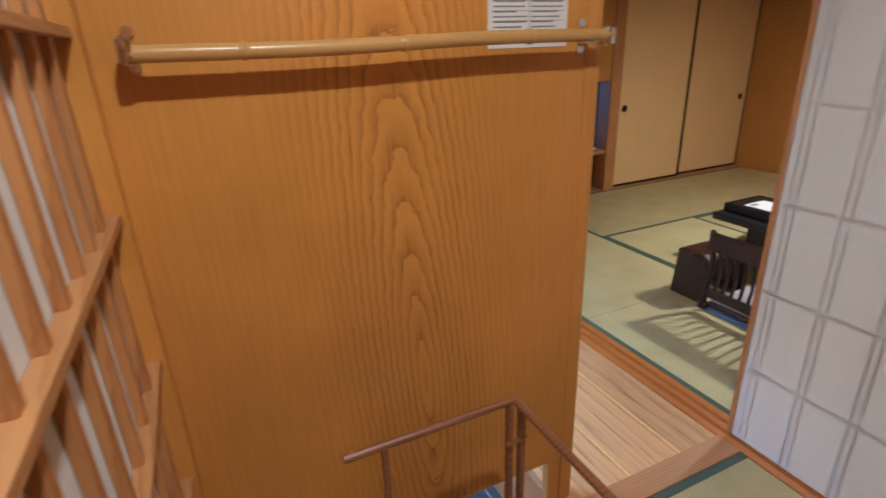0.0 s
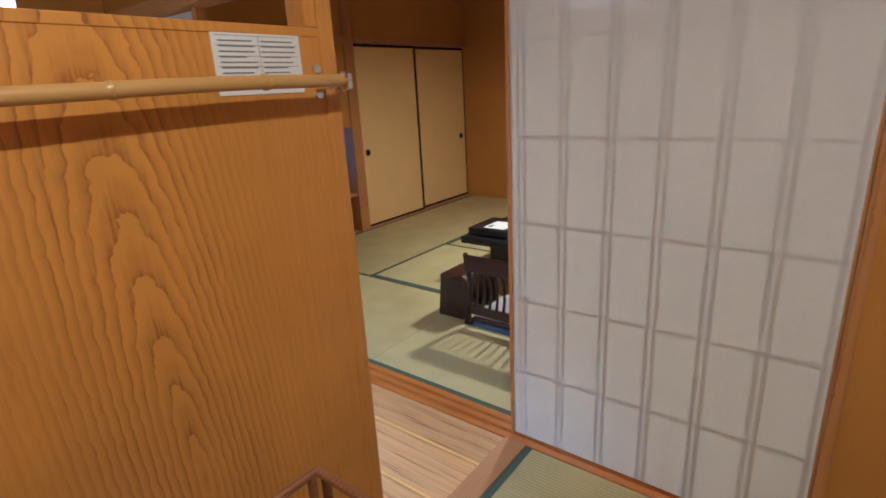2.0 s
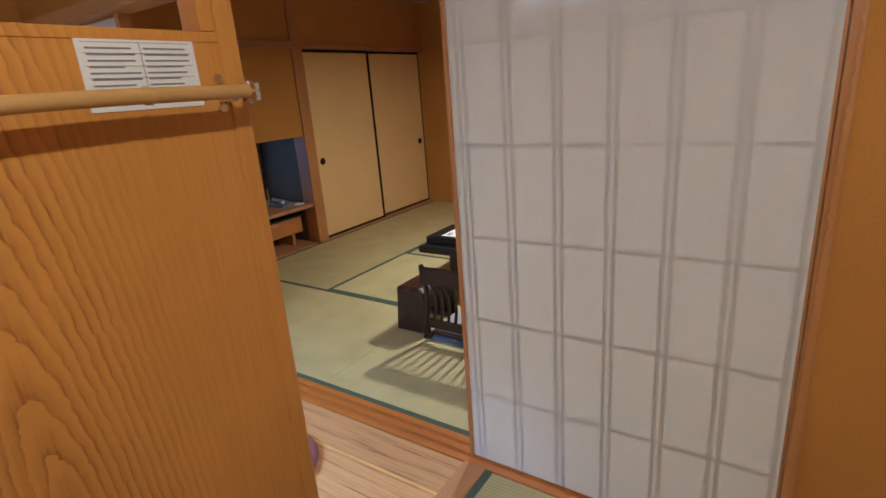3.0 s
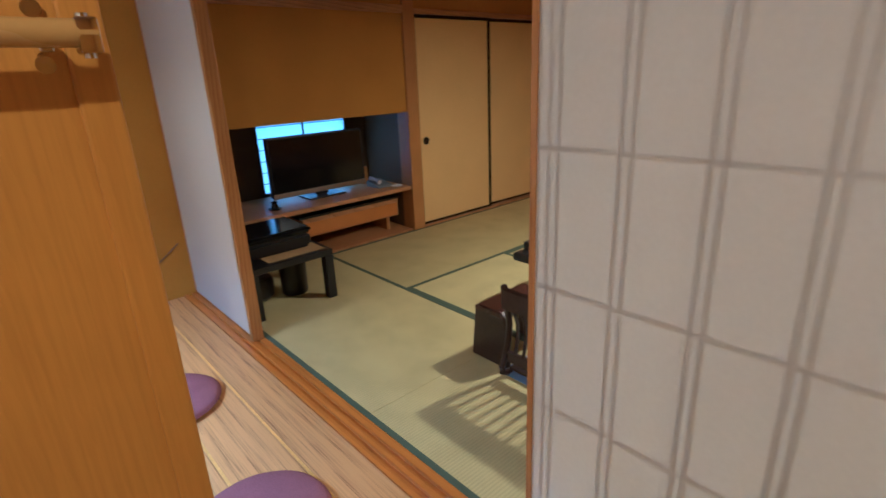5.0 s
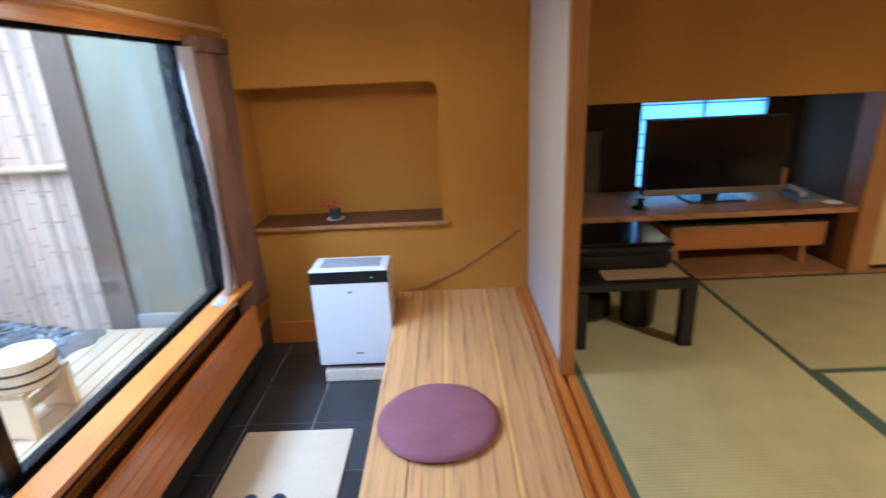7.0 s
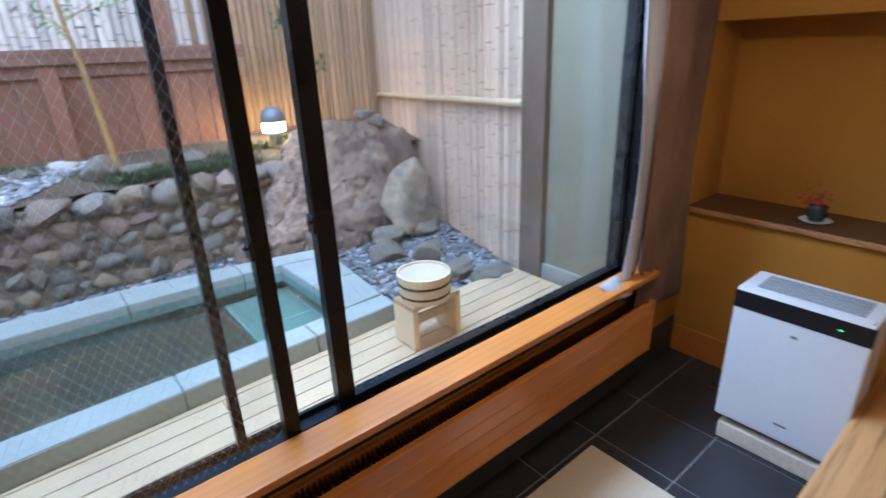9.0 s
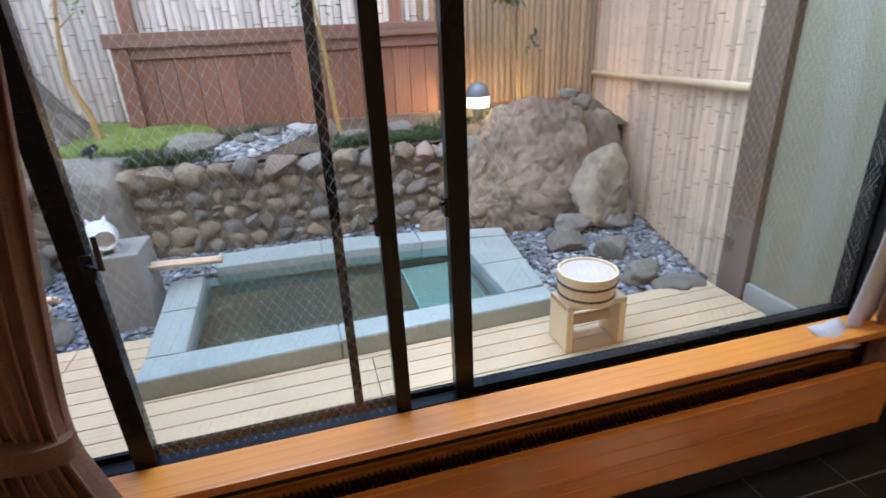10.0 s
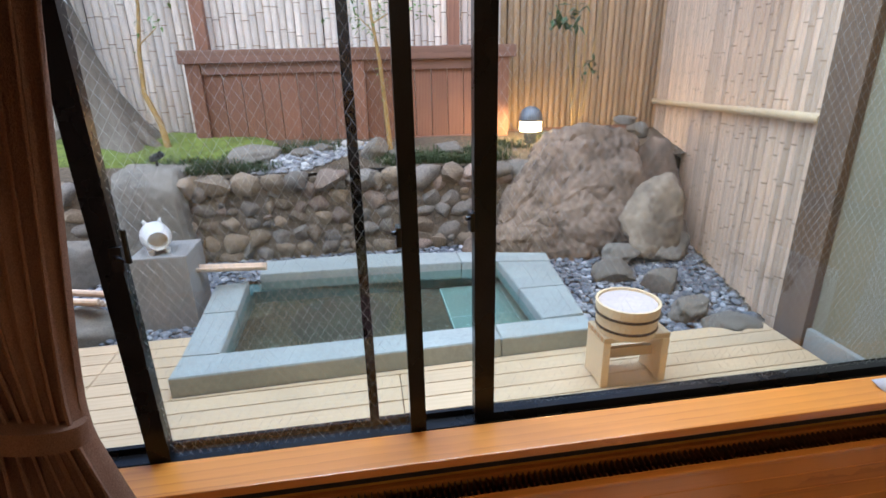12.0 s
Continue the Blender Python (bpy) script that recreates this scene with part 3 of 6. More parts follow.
# ---- things indoors ----
M_BAMBOO = surface("polished_bamboo", (0.54, 0.32, 0.09), 0.28, 30, 5, 0.15, 0.03, stretch=(0.2, 1, 1))
M_CHROME = surface("chrome", (0.75, 0.75, 0.75), 0.12, 80, 10, 0.05, 0.0, metal=1.0)
M_WHITE = surface("white_plastic", (0.78, 0.79, 0.80), 0.4, 80, 4, 0.03, 0.02)
M_SHEET = surface("printed_sheet", (0.80, 0.79, 0.76), 0.7, 200, 6, 0.04, 0.0)
M_INK = surface("grey_print", (0.22, 0.22, 0.23), 0.8, 300, 40, 0.3, 0.0)
M_DKWOOD = surface("dark_stained_wood", (0.035, 0.018, 0.014), 0.32, 60, 5, 0.4, 0.04)
M_REDWOOD = surface("reddish_lacquer_wood", (0.06, 0.022, 0.015), 0.3, 50, 5, 0.35, 0.03)
M_BLACK = surface("black_plastic", (0.012, 0.012, 0.013), 0.35, 100, 8, 0.2, 0.02)
M_SCREEN = surface("dark_screen_glass", (0.006, 0.006, 0.008), 0.12, 20, 2, 0.1, 0.0)
M_SILVER = surface("champagne_trim", (0.34, 0.28, 0.20), 0.35, 150, 6, 0.08, 0.02, metal=0.7)
M_PURPLE = surface("mauve_felt", (0.30, 0.13, 0.155), 0.95, 240, 6, 0.22, 0.35, spec=0.1)
M_BLUECLOTH = surface("blue_cotton", (0.16, 0.24, 0.42), 0.95, 260, 8, 0.2, 0.25)
M_PALECLOTH = surface("pale_cushion_cloth", (0.62, 0.60, 0.62), 0.95, 200, 8, 0.12, 0.25)
M_RACKWOOD = wood("rack_wood", (0.30, 0.13, 0.05), (0.14, 0.05, 0.02), "X", 30)
M_CURTAIN = surface("brown_curtain_cloth", (0.215, 0.115, 0.072), 0.95, 600, 6, 0.5, 0.5, spec=0.1, stretch=(1, 1, 0.5))
M_LINING = surface("grey_lining_cloth", (0.46, 0.42, 0.42), 0.9, 200, 6, 0.12, 0.3, spec=0.1)
M_MATBOARD = surface("beige_mat", (0.62, 0.50, 0.34), 0.8, 200, 5, 0.1, 0.2)
M_NAVY = surface("navy_slipper", (0.015, 0.02, 0.05), 0.6, 200, 8, 0.2, 0.1)

# bamboo rail on the partition
rail = thing("bamboo_rail", (0.7, PY, 1.384), "polished bamboo rail on chrome brackets fixed to the cedar partition", "rail")
pts, rad = [], []
nodes_x = [0.412, 0.688, 0.961]
x = 0.25
while x <= 1.175:
    near = min(abs(x - n) for n in nodes_x)
    pts.append((x, PY - 0.055, 1.376 + 0.012 * (x - 0.25) + 0.002 * math.sin(9 * x)))
    rad.append(0.0135 + (0.0022 if near < 0.004 else -0.0006 if near < 0.012 else 0.0))
    x += 0.006
part("pole", tube(pts, rad, 14), M_BAMBOO, rail, "yellow-brown bamboo pole", True)
for bx in (0.245, 1.165):
    br = part("bracket", add_box(tube([(bx, PY - 0.05, 1.362), (bx, PY - 0.05, 1.404)], 0.006, 10), (bx - 0.010, PY - 0.068, 1.366), (bx + 0.010, PY - 0.036, 1.40), 0.003), M_CHROME, rail, "chrome bracket", True)
    sx = bx - 0.035 if bx > 1 else bx + 0.005
    for z in (1.412, 1.358):
        part("screw_plate", tube([(sx, PY - 0.008, z), (sx, PY + 0.002, z)], 0.009, 14), M_CHROME, br, "round chrome screw plate", True)
    part("arm", add_box(bmesh.new(), (sx - 0.006, PY - 0.05, 1.368), (sx + 0.006, PY, 1.39), 0.002), M_CHROME, br)

# printed notice
note = thing("notice_sheet", (0.995, PY - 0.001, 1.365), "white printed notice sheet taped to the cedar partition", "notice")
part("sheet", box((0.895, PY - 0.0016, 1.365), (1.094, PY - 0.0004, 1.481)), M_SHEET, note)
rng = random.Random(5)
for r in range(10):
    for c in range(2):
        x0 = 0.908 + c * 0.092
        w = rng.uniform(0.055, 0.082)
        part("text_bar", box((x0, PY - 0.0022, 1.4635 - r * 0.0098), (x0 + w, PY - 0.0016, 1.4662 - r * 0.0098)), M_INK, note)
for z in (1.474, 1.457, 1.437, 1.418, 1.398):
    part("rule_line", box((0.903, PY - 0.0021, z - 0.0004), (1.086, PY - 0.0016, z + 0.0004)), M_INK, note)
part("rule_line", box((0.9945, PY - 0.0021, 1.37), (0.9953, PY - 0.0016, 1.474)), M_INK, note)

# lattice screen at the entry
lattice = thing("lattice_screen", (0.15, 0.6, 0.0), "honey-coloured wooden lattice screen backed with white paper", "lattice")
part("backing", box((0.1545, -0.55, 0.05), (0.157, 1.46, 2.2)), M_SHEET, lattice, "white paper backing")
y = -0.47
while y < 1.46:
    part("upright", box((0.1575, y - 0.010, 0.05), (0.171, y + 0.010, 2.2), 0.002), M_TRIM, lattice)
    y += 0.092
for z in (0.30, 0.575, 0.85, 1.13, 1.41, 1.69, 1.97):
    part("crosspiece", box((0.1578, -0.55, z - 0.008), (0.182, 1.46, z + 0.008), 0.002), M_TRIM_Y, lattice)
part("end_stile", box((0.1545, 1.46, 0.0), (0.19, 1.499, 2.25), 0.003), M_PANEL, lattice)
part("bottom_rail", box((0.1545, -0.6, 0.0), (0.18, 1.46, 0.05), 0.003), M_TRIM_Y, lattice)

# folding rack with a basket of cloths
rack = thing("luggage_rack", (0.65, 1.05, 0.0), "slender dark wooden rack with brass pin holding folded cloths", "rack")
part("back_bar", tube([(0.455, 1.285, 0.652), (0.835, 1.285, 0.652)], 0.009, 10), M_RACKWOOD, rack)
part("side_bar", tube([(0.835, 1.285, 0.652), (0.835, 0.80, 0.652)], 0.009, 10), M_RACKWOOD, rack)
for px, py in ((0.822, 1.285), (0.845, 1.272), (0.535, 1.285), (0.835, 0.84), (0.535, 0.84)):
    part("post", box((px - 0.006, py - 0.009, 0.0), (px + 0.006, py + 0.009, 0.648), 0.002), M_RACKWOOD, rack)
part("brass_pin", tube([(0.81, 1.272, 0.55), (0.86, 1.272, 0.55)], 0.006, 12), surface("brass", (0.55, 0.38, 0.12), 0.3, metal=1.0), rack, "brass pin", True)
part("shelf", box((0.53, 0.84, 0.30), (0.84, 1.29, 0.315), 0.003), M_RACKWOOD, rack)
part("front_bar", tube([(0.535, 0.84, 0.60), (0.835, 0.84, 0.60)], 0.008, 10), M_RACKWOOD, rack)
folded = thing("folded_cloth", (0.7, 1.1, 0.315), "folded blue cotton cloth lying on the rack", "cloth")
for k in range(3):
    part("fold", box((0.58 + 0.01 * k, 0.95, 0.316 + 0.018 * k), (0.80, 1.25 - 0.015 * k, 0.333 + 0.018 * k), 0.007), M_BLUECLOTH, folded)

# seat cushions on the planks
def round_cushion(at, r, label):
    c = thing("round_cushion", at, label, "cushion", "cushions on the planks")
    prof = [(0.01, 0.0), (r * 0.86, 0.0), (r * 0.96, 0.006), (r, 0.016), (r * 0.985, 0.026), (r * 0.93, 0.034), (r * 0.8, 0.039), (r * 0.5, 0.0405), (0.01, 0.041)]
    bm = lathe(prof, at, 56)
    for v in bm.verts:
        k = noise.noise(Vector((v.co.x * 9, v.co.y * 9, 2.0)))
        v.co.z += 0.003 * k if v.co.z > at[2] + 0.01 else 0
        d = Vector((v.co.x - at[0], v.co.y - at[1]))
        v.co.x, v.co.y = at[0] + d.x * (1 + 0.012 * k), at[1] + d.y * (1 + 0.012 * k)
    part("pad", bm, M_PURPLE, c, "", True)
    part("piping", tube([(at[0] + r * 1.0 * math.cos(a * math.tau / 48), at[1] + r * 1.0 * math.sin(a * math.tau / 48), at[2] + 0.018) for a in range(49)], 0.003, 6), M_PURPLE, c, "seam round the edge", True)


round_cushion((1.40, 3.075, -0.001), 0.225, "flat round mauve felt cushion on the plank floor")
round_cushion((1.43, 2.15, -0.001), 0.225, "flat round mauve felt cushion on the plank floor")

# air purifier
pur = thing("air_purifier", (0.955, 3.97, TILE), "white upright air purifier with black control strip on the tiles", "air purifier")
part("body", box((0.758, 3.855, -0.205), (1.152, 4.06, 0.330), 0.008), M_WHITE, pur)
part("plinth", box((0.79, 3.90, -0.31), (1.12, 4.07, -0.206)), M_BLACK, pur)
part("foot", box((0.775, 3.862, -0.31), (1.135, 4.09, -0.240), 0.006), surface("cream_base", (0.85, 0.74, 0.56), 0.4), pur, "cream base under the body")
part("control_strip", box((0.757, 3.8525, 0.258), (1.153, 3.87, 0.322), 0.002), M_BLACK, pur, "glossy black control strip")
part("top_grille", boxes(*[((0.80 + 0.006, 3.90 + 0.022 * k, 0.329), (1.11, 3.912 + 0.022 * k, 0.335)) for k in range(6)]), surface("grey_grille", (0.35, 0.37, 0.40), 0.5), pur, "grey slatted air outlet")
part("top_lip", box((0.77, 3.86, 0.322), (1.14, 3.885, 0.337), 0.004), M_WHITE, pur)
part("indicator", box((1.064, 3.8515, 0.286), (1.076, 3.8526, 0.290)), glow("green_led", (0.2, 1.0, 0.3), 0.3), pur, "small green display")
part("badge", box((0.945, 3.8540, 0.205), (0.965, 3.8552, 0.215)), M_INK, pur)
part("badge", box((0.955, 3.8540, -0.142), (0.995, 3.8552, -0.134)), M_INK, pur)

# niche board, vase
M_NICHETOP = wood("dark_oiled_board", (0.13, 0.062, 0.028), (0.07, 0.03, 0.014), "X", 20, 3, 1.5, 0.45)
niche_board = structure("niche_board", box((0.34, FW - 0.03, 0.415), (1.472, FW + 0.26, 0.4375), 0.004), M_TRIM_X, "rough-edged dark wooden niche board with orange front edge", "shelf")
edge = [(0.342, FW + 0.259), (0.342, FW - 0.020)]
for k in range(23):
    edge.append((0.36 + 0.0495 * k, FW - 0.020 + 0.004 * noise.noise(Vector((k * 0.7, 2.0, 0)))))
part("dark_top", prism(edge + [(1.436, FW + 0.003), (1.436, FW + 0.259)], "z", 0.4378, 0.441), M_NICHETOP, niche_board, "dark oiled top face")
fillet = [(1.438, 1.205), (1.38, 1.205), (1.38, 1.2025)]
fillet += [(1.382 + 0.055 * math.sin(a * math.pi / 16), 1.148 + 0.055 * math.cos(a * math.pi / 16)) for a in range(1, 8)]
structure("niche_corner", prism(fillet + [(1.4365, 1.148), (1.438, 1.148)], "y", FW + 0.002, FW + 0.261), M_PLASTER, "rounded plaster corner of the niche", "wall")
vase = thing("flower_vase", (0.80, FW + 0.09, 0.441), "small dark glass of red flowers on a white saucer", "vase")
part("saucer", lathe([(0.02, 0), (0.05, 0.004), (0.056, 0.010), (0.05, 0.008), (0.01, 0.006)], (0.80, FW + 0.09, 0.441), 28), M_WHITE, vase, "white saucer", True)
part("pot", lathe([(0.026, 0.008), (0.034, 0.03), (0.034, 0.065), (0.030, 0.07), (0.028, 0.06)], (0.80, FW + 0.09, 0.441), 24), surface("dark_glass_pot", (0.03, 0.05, 0.045), 0.15), vase, "dark green pot", True)
petal = bmesh.new()
rng = random.Random(8)
for k in range(60):
    c = Vector((0.79 + rng.gauss(0, 0.028), FW + 0.09 + rng.gauss(0, 0.02), 0.535 + rng.gauss(0, 0.018)))
    n = Vector((rng.uniform(-1, 1), rng.uniform(-1, 1), rng.uniform(-0.5, 1))).normalized()
    u = n.orthogonal().normalized() * rng.uniform(0.006, 0.012)
    w = n.cross(u)
    vs = [petal.verts.new(c + a) for a in (u, w * 0.8 + n * 0.003, -u, -w * 0.8 + n * 0.003)]
    petal.faces.new(vs)
tagged(part("petals", petal, surface("red_petal", (0.45, 0.05, 0.03), 0.7), vase, "cluster of red petals"), kind="stuff")
part("stem", tube([(0.80, FW + 0.09, 0.45), (0.795, FW + 0.09, 0.50), (0.785, FW + 0.088, 0.535)], 0.003, 6), surface("stem_green", (0.06, 0.12, 0.04), 0.7), vase)

# cord on the wall
cord = thing("wall_cord", (1.5, FW - 0.006, 0.12), "thin brown cable sagging along the plaster wall", "cable")
part("cable", tube([(1.878, FW - 0.006, 0.365), (1.80, FW - 0.006, 0.305), (1.70, FW - 0.006, 0.235), (1.60, FW - 0.006, 0.17), (1.50, FW - 0.007, 0.115), (1.40, FW - 0.008, 0.07), (1.32, FW - 0.009, 0.035), (1.22, FW - 0.012, 0.012)], 0.0042, 8), surface("brown_cable", (0.30, 0.17, 0.08), 0.5), cord, "", True)

# mat and slippers on the tiles
mat_board = thing("floor_mat", (0.74, 3.1, TILE), "beige flat step mat on the dark tiles", "mat")
part("board", box((0.495, 2.72, TILE), (0.99, 3.45, TILE + 0.012), 0.004), M_MATBOARD, mat_board)


def slipper(x, y):
    s = thing("slipper", (x, y, TILE + 0.012), "navy slipper standing on the beige mat", "slipper", "slippers on the mat")
    sole = bmesh.new()
    n = 28
    ring = []
    for k in range(n):
        a = k * math.tau / n
        ring.append((x + 0.048 * math.cos(a) * (1 + 0.15 * math.sin(a)), y + 0.125 * math.sin(a)))
    part("sole", prism(ring, "z", TILE + 0.0125, TILE + 0.026, 0.003), M_NAVY, s)
    bm = bmesh.new()
    rows = []
    for i in range(8):
        f = i / 7
        yy = y + 0.115 - 0.125 * f
        w = 0.046 * math.sqrt(max(0.05, 1 - ((yy - y) / 0.128) ** 2))
        rows.append([bm.verts.new((x + w * math.cos(math.pi * j / 8), yy, TILE + 0.024 + (0.012 + 0.036 * f) * math.sin(math.pi * j / 8))) for j in range(9)])
    for a, b in zip(rows, rows[1:]):
        for j in range(8):
            bm.faces.new((a[j], a[j + 1], b[j + 1], b[j]))
    up = part("upper", bm, M_NAVY, s, "", True)
    up.modifiers.new("thick", "SOLIDIFY").thickness = 0.004


slipper(0.66, 2.93)
slipper(0.77, 2.93)


# curtains
def curtain(label, x, centre, width, z0, z1, folds):
    """Hanging pleated cloth; centre and width are functions of the share of height."""
    c = thing("curtain", (x, centre(1.0), z0), label, "curtain", "window curtains")
    bm = bmesh.new()
    nz, ny = 46, folds * 12
    rows = []
    for i in range(nz + 1):
        f = i / nz
        z = z0 + (z1 - z0) * f
        row = []
        for j in range(ny + 1):
            g = j / ny
            ph = g * folds * math.tau + 0.5 * math.sin(3 * f + g * 5)
            depth = 0.018 + 0.010 * math.sin(7 * g)
            yy = centre(f) + width(f) * (g - 0.5) + 0.006 * math.sin(2 * ph)
            row.append(bm.verts.new((x + depth * math.sin(ph) + 0.006 * math.sin(5 * f + 9 * g), yy, z + 0.01 * math.sin(ph) * (1 - f))))
        rows.append(row)
    for a, b in zip(rows, rows[1:]):
        for j in range(ny):
            bm.faces.new((a[j], a[j + 1], b[j + 1], b[j]))
    cl = part("cloth", bm, M_CURTAIN, c, "", True)
    cl.modifiers.new("thick", "SOLIDIFY").thickness = 0.002
    head = box((x - 0.035, centre(1.0) - width(1.0) / 2, z1 - 0.07), (x + 0.033, centre(1.0) + width(1.0) / 2, z1), 0.008)
    part("heading", head, M_CURTAIN, c, "stiff pleated heading")
    return c


right_curtain = curtain("brown woven curtain gathered beside the garden window", 0.395, lambda f: 4.02 - 0.02 * f, lambda f: 0.34 + 0.05 * (1 - f), 0.06, 1.44, 7)
lining = bmesh.new()
rows = []
for i in range(25):
    f = i / 24
    z = 0.24 + 1.15 * f
    rows.append([lining.verts.new((0.385 + 0.02 * math.sin(g * 6 + 2 * f), 3.72 + 0.02 * f + 0.035 * math.sin(5 * f) + 0.11 * g, z)) for g in (0, 0.33, 0.66, 1)])
for a, b in zip(rows, rows[1:]):
    for j in range(3):
        lining.faces.new((a[j], a[j + 1], b[j + 1], b[j]))
ln = part("lining", lining, M_LINING, right_curtain, "pale grey lining turned out", True)
ln.modifiers.new("thick", "SOLIDIFY").thickness = 0.003
tl = bmesh.new()
rows = [[tl.verts.new((0.37 + 0.07 * f + 0.012 * math.sin(4 * g), 3.60 + 0.13 * g + 0.02 * f, 0.285 - 0.05 * f + 0.012 * math.sin(3 * g + f))) for g in (0, 0.33, 0.66, 1)] for f in (0, 0.33, 0.66, 1)]
for a, b in zip(rows, rows[1:]):
    for j in range(3):
        tl.faces.new((a[j], a[j + 1], b[j + 1], b[j]))
tb = part("tail", tl, M_LINING, right_curtain, "loose end lying on the sill", True)
tb.modifiers.new("thick", "SOLIDIFY").thickness = 0.004

ZT = 0.50


def left_edge(f):
    """Outer edge of the tied curtain: leaning in to the tie, flaring below it."""
    z = 0.10 + 1.36 * f
    if z > ZT + 0.03:
        return 1.768 + 0.175 * (z - ZT - 0.03) ** 1.12
    return 1.768 + 0.27 * max(0.0, ZT - 0.03 - z) ** 1.05


def left_inner(f):
    z = 0.10 + 1.36 * f
    return 1.56 + 0.035 * math.exp(-((z - ZT) / 0.14) ** 2)


def left_width(f):
    return left_edge(f) - left_inner(f)


left_curtain = curtain("brown woven curtain tied back beside the garden window", 0.49, lambda f: (left_edge(f) + left_inner(f)) / 2, left_width, 0.10, 1.46, 9)
part("tie_band", lathe([(0.062, -0.03), (0.070, -0.028), (0.072, 0.0), (0.070, 0.028), (0.062, 0.03)], (0, 0, 0), 32), M_CURTAIN, left_curtain, "cloth tie band", True).matrix_basis = Matrix.Translation((0.49, 1.683, ZT)) @ Matrix.Rotation(radians(-10), 4, "X") @ Matrix.Diagonal((0.62, 1.28, 0.8, 1))
part("curtain_rail", tube([(0.42, 1.53, 1.475), (0.42, 4.20, 1.475)], 0.010, 10), M_TRIM_Y, right_curtain, "wooden curtain rail")

# pendant lamp over the tiles
pend = thing("pendant_lamp", (0.87, 3.3, TOP), "square white paper pendant lamp with wooden frame", "lamp")
M_SHADE = glow("lit_paper_shade", (1.0, 0.88, 0.68), 0.9)
PX, PZ = 0.87, 1.525
part("shade", boxes(((PX - 0.198, 3.102, PZ), (PX - 0.196, 3.498, PZ + 0.30)), ((PX + 0.196, 3.102, PZ), (PX + 0.198, 3.498, PZ + 0.30)), ((PX - 0.196, 3.102, PZ), (PX + 0.196, 3.104, PZ + 0.30)), ((PX - 0.196, 3.496, PZ), (PX + 0.196, 3.498, PZ + 0.30)), ((PX - 0.196, 3.104, PZ + 0.004), (PX + 0.196, 3.496, PZ + 0.006))), M_SHADE, pend, "glowing white paper shade")
for a, b in (((PX - 0.201, 3.099, PZ - 0.003), (PX + 0.201, 3.102, PZ + 0.002)), ((PX - 0.201, 3.498, PZ - 0.003), (PX + 0.201, 3.501, PZ + 0.002)), ((PX - 0.201, 3.102, PZ - 0.003), (PX - 0.198, 3.498, PZ + 0.002)), ((PX + 0.198, 3.102, PZ - 0.003), (PX + 0.201, 3.498, PZ + 0.002))):
    part("frame_strip", box(a, b, 0.0008), M_TRIM_X, pend)
part("top_plate", box((PX - 0.205, 3.095, PZ + 0.30), (PX + 0.205, 3.505, PZ + 0.31), 0.002), M_TRIM_X, pend)
part("cord", tube([(PX, 3.3, PZ + 0.31), (PX, 3.3, TOP)], 0.004, 8), M_BLACK, pend)


def ceiling_lamp(x, y, z, r, label):
    lamp = thing("ceiling_lamp", (x, y, TOP), label, "lamp")
    part("shade", lathe([(r * 0.5, 0.03), (r, 0.03), (r, 0.13), (r * 0.97, 0.13), (r * 0.97, 0.034), (r * 0.5, 0.034)], (x, y, z), 36), M_SHADE, lamp, "glowing white shade", True)
    part("stem", tube([(x, y, z + 0.08), (x, y, TOP)], 0.01, 8), M_BLACK, lamp)
    part("spokes", boxes(((x - r * 0.97, y - 0.004, z + 0.10), (x + r * 0.97, y + 0.004, z + 0.108))), M_BLACK, lamp)


ceiling_lamp(3.95, 1.95, 1.80, 0.24, "round white hanging lamp over the low table")

# low table with tray
tbl = thing("low_table", (3.9, 1.95, 0.0), "low black lacquered table with reddish top on the mats", "table")
part("tabletop", box((3.24, 1.20, 0.275), (4.60, 2.67, 0.325), 0.016), M_BLACK, tbl)
part("inlay", box((3.36, 1.30, 0.3255), (4.50, 2.57, 0.327)), M_REDWOOD, tbl, "reddish top surface")
for a, b in (((3.40, 1.35), (3.50, 1.50)), ((4.34, 1.35), (4.44, 1.50)), ((3.40, 2.36), (3.50, 2.52)), ((4.34, 2.36), (4.44, 2.52))):
    part("leg", box((*a, 0.0), (*b, 0.274), 0.008), M_BLACK, tbl)
tray = thing("tea_tray", (3.49, 2.52, 0.327), "square black lacquer tray with a white card on it", "tray")
part("base", box((3.32, 2.33, 0.3275), (3.66, 2.65, 0.338), 0.003), M_BLACK, tray)
for a, b in (((3.32, 2.33), (3.335, 2.65)), ((3.645, 2.33), (3.66, 2.65)), ((3.335, 2.33), (3.645, 2.345)), ((3.335, 2.635), (3.645, 2.65))):
    part("rim", box((*a, 0.338), (*b, 0.375), 0.003), M_BLACK, tray)
card = thing("paper_card", (3.46, 2.47, 0.365), "white printed card lying on the tray", "card")
part("sheet", box((3.37, 2.38, 0.374), (3.56, 2.55, 0.3765)), M_SHEET, card)
part("text_bar", box((3.39, 2.50, 0.3766), (3.45, 2.53, 0.3772)), M_INK, card)
part("lid", box((3.345, 2.35, 0.3385), (3.635, 2.63, 0.3738), 0.004), M_BLACK, card, "black box under the card")

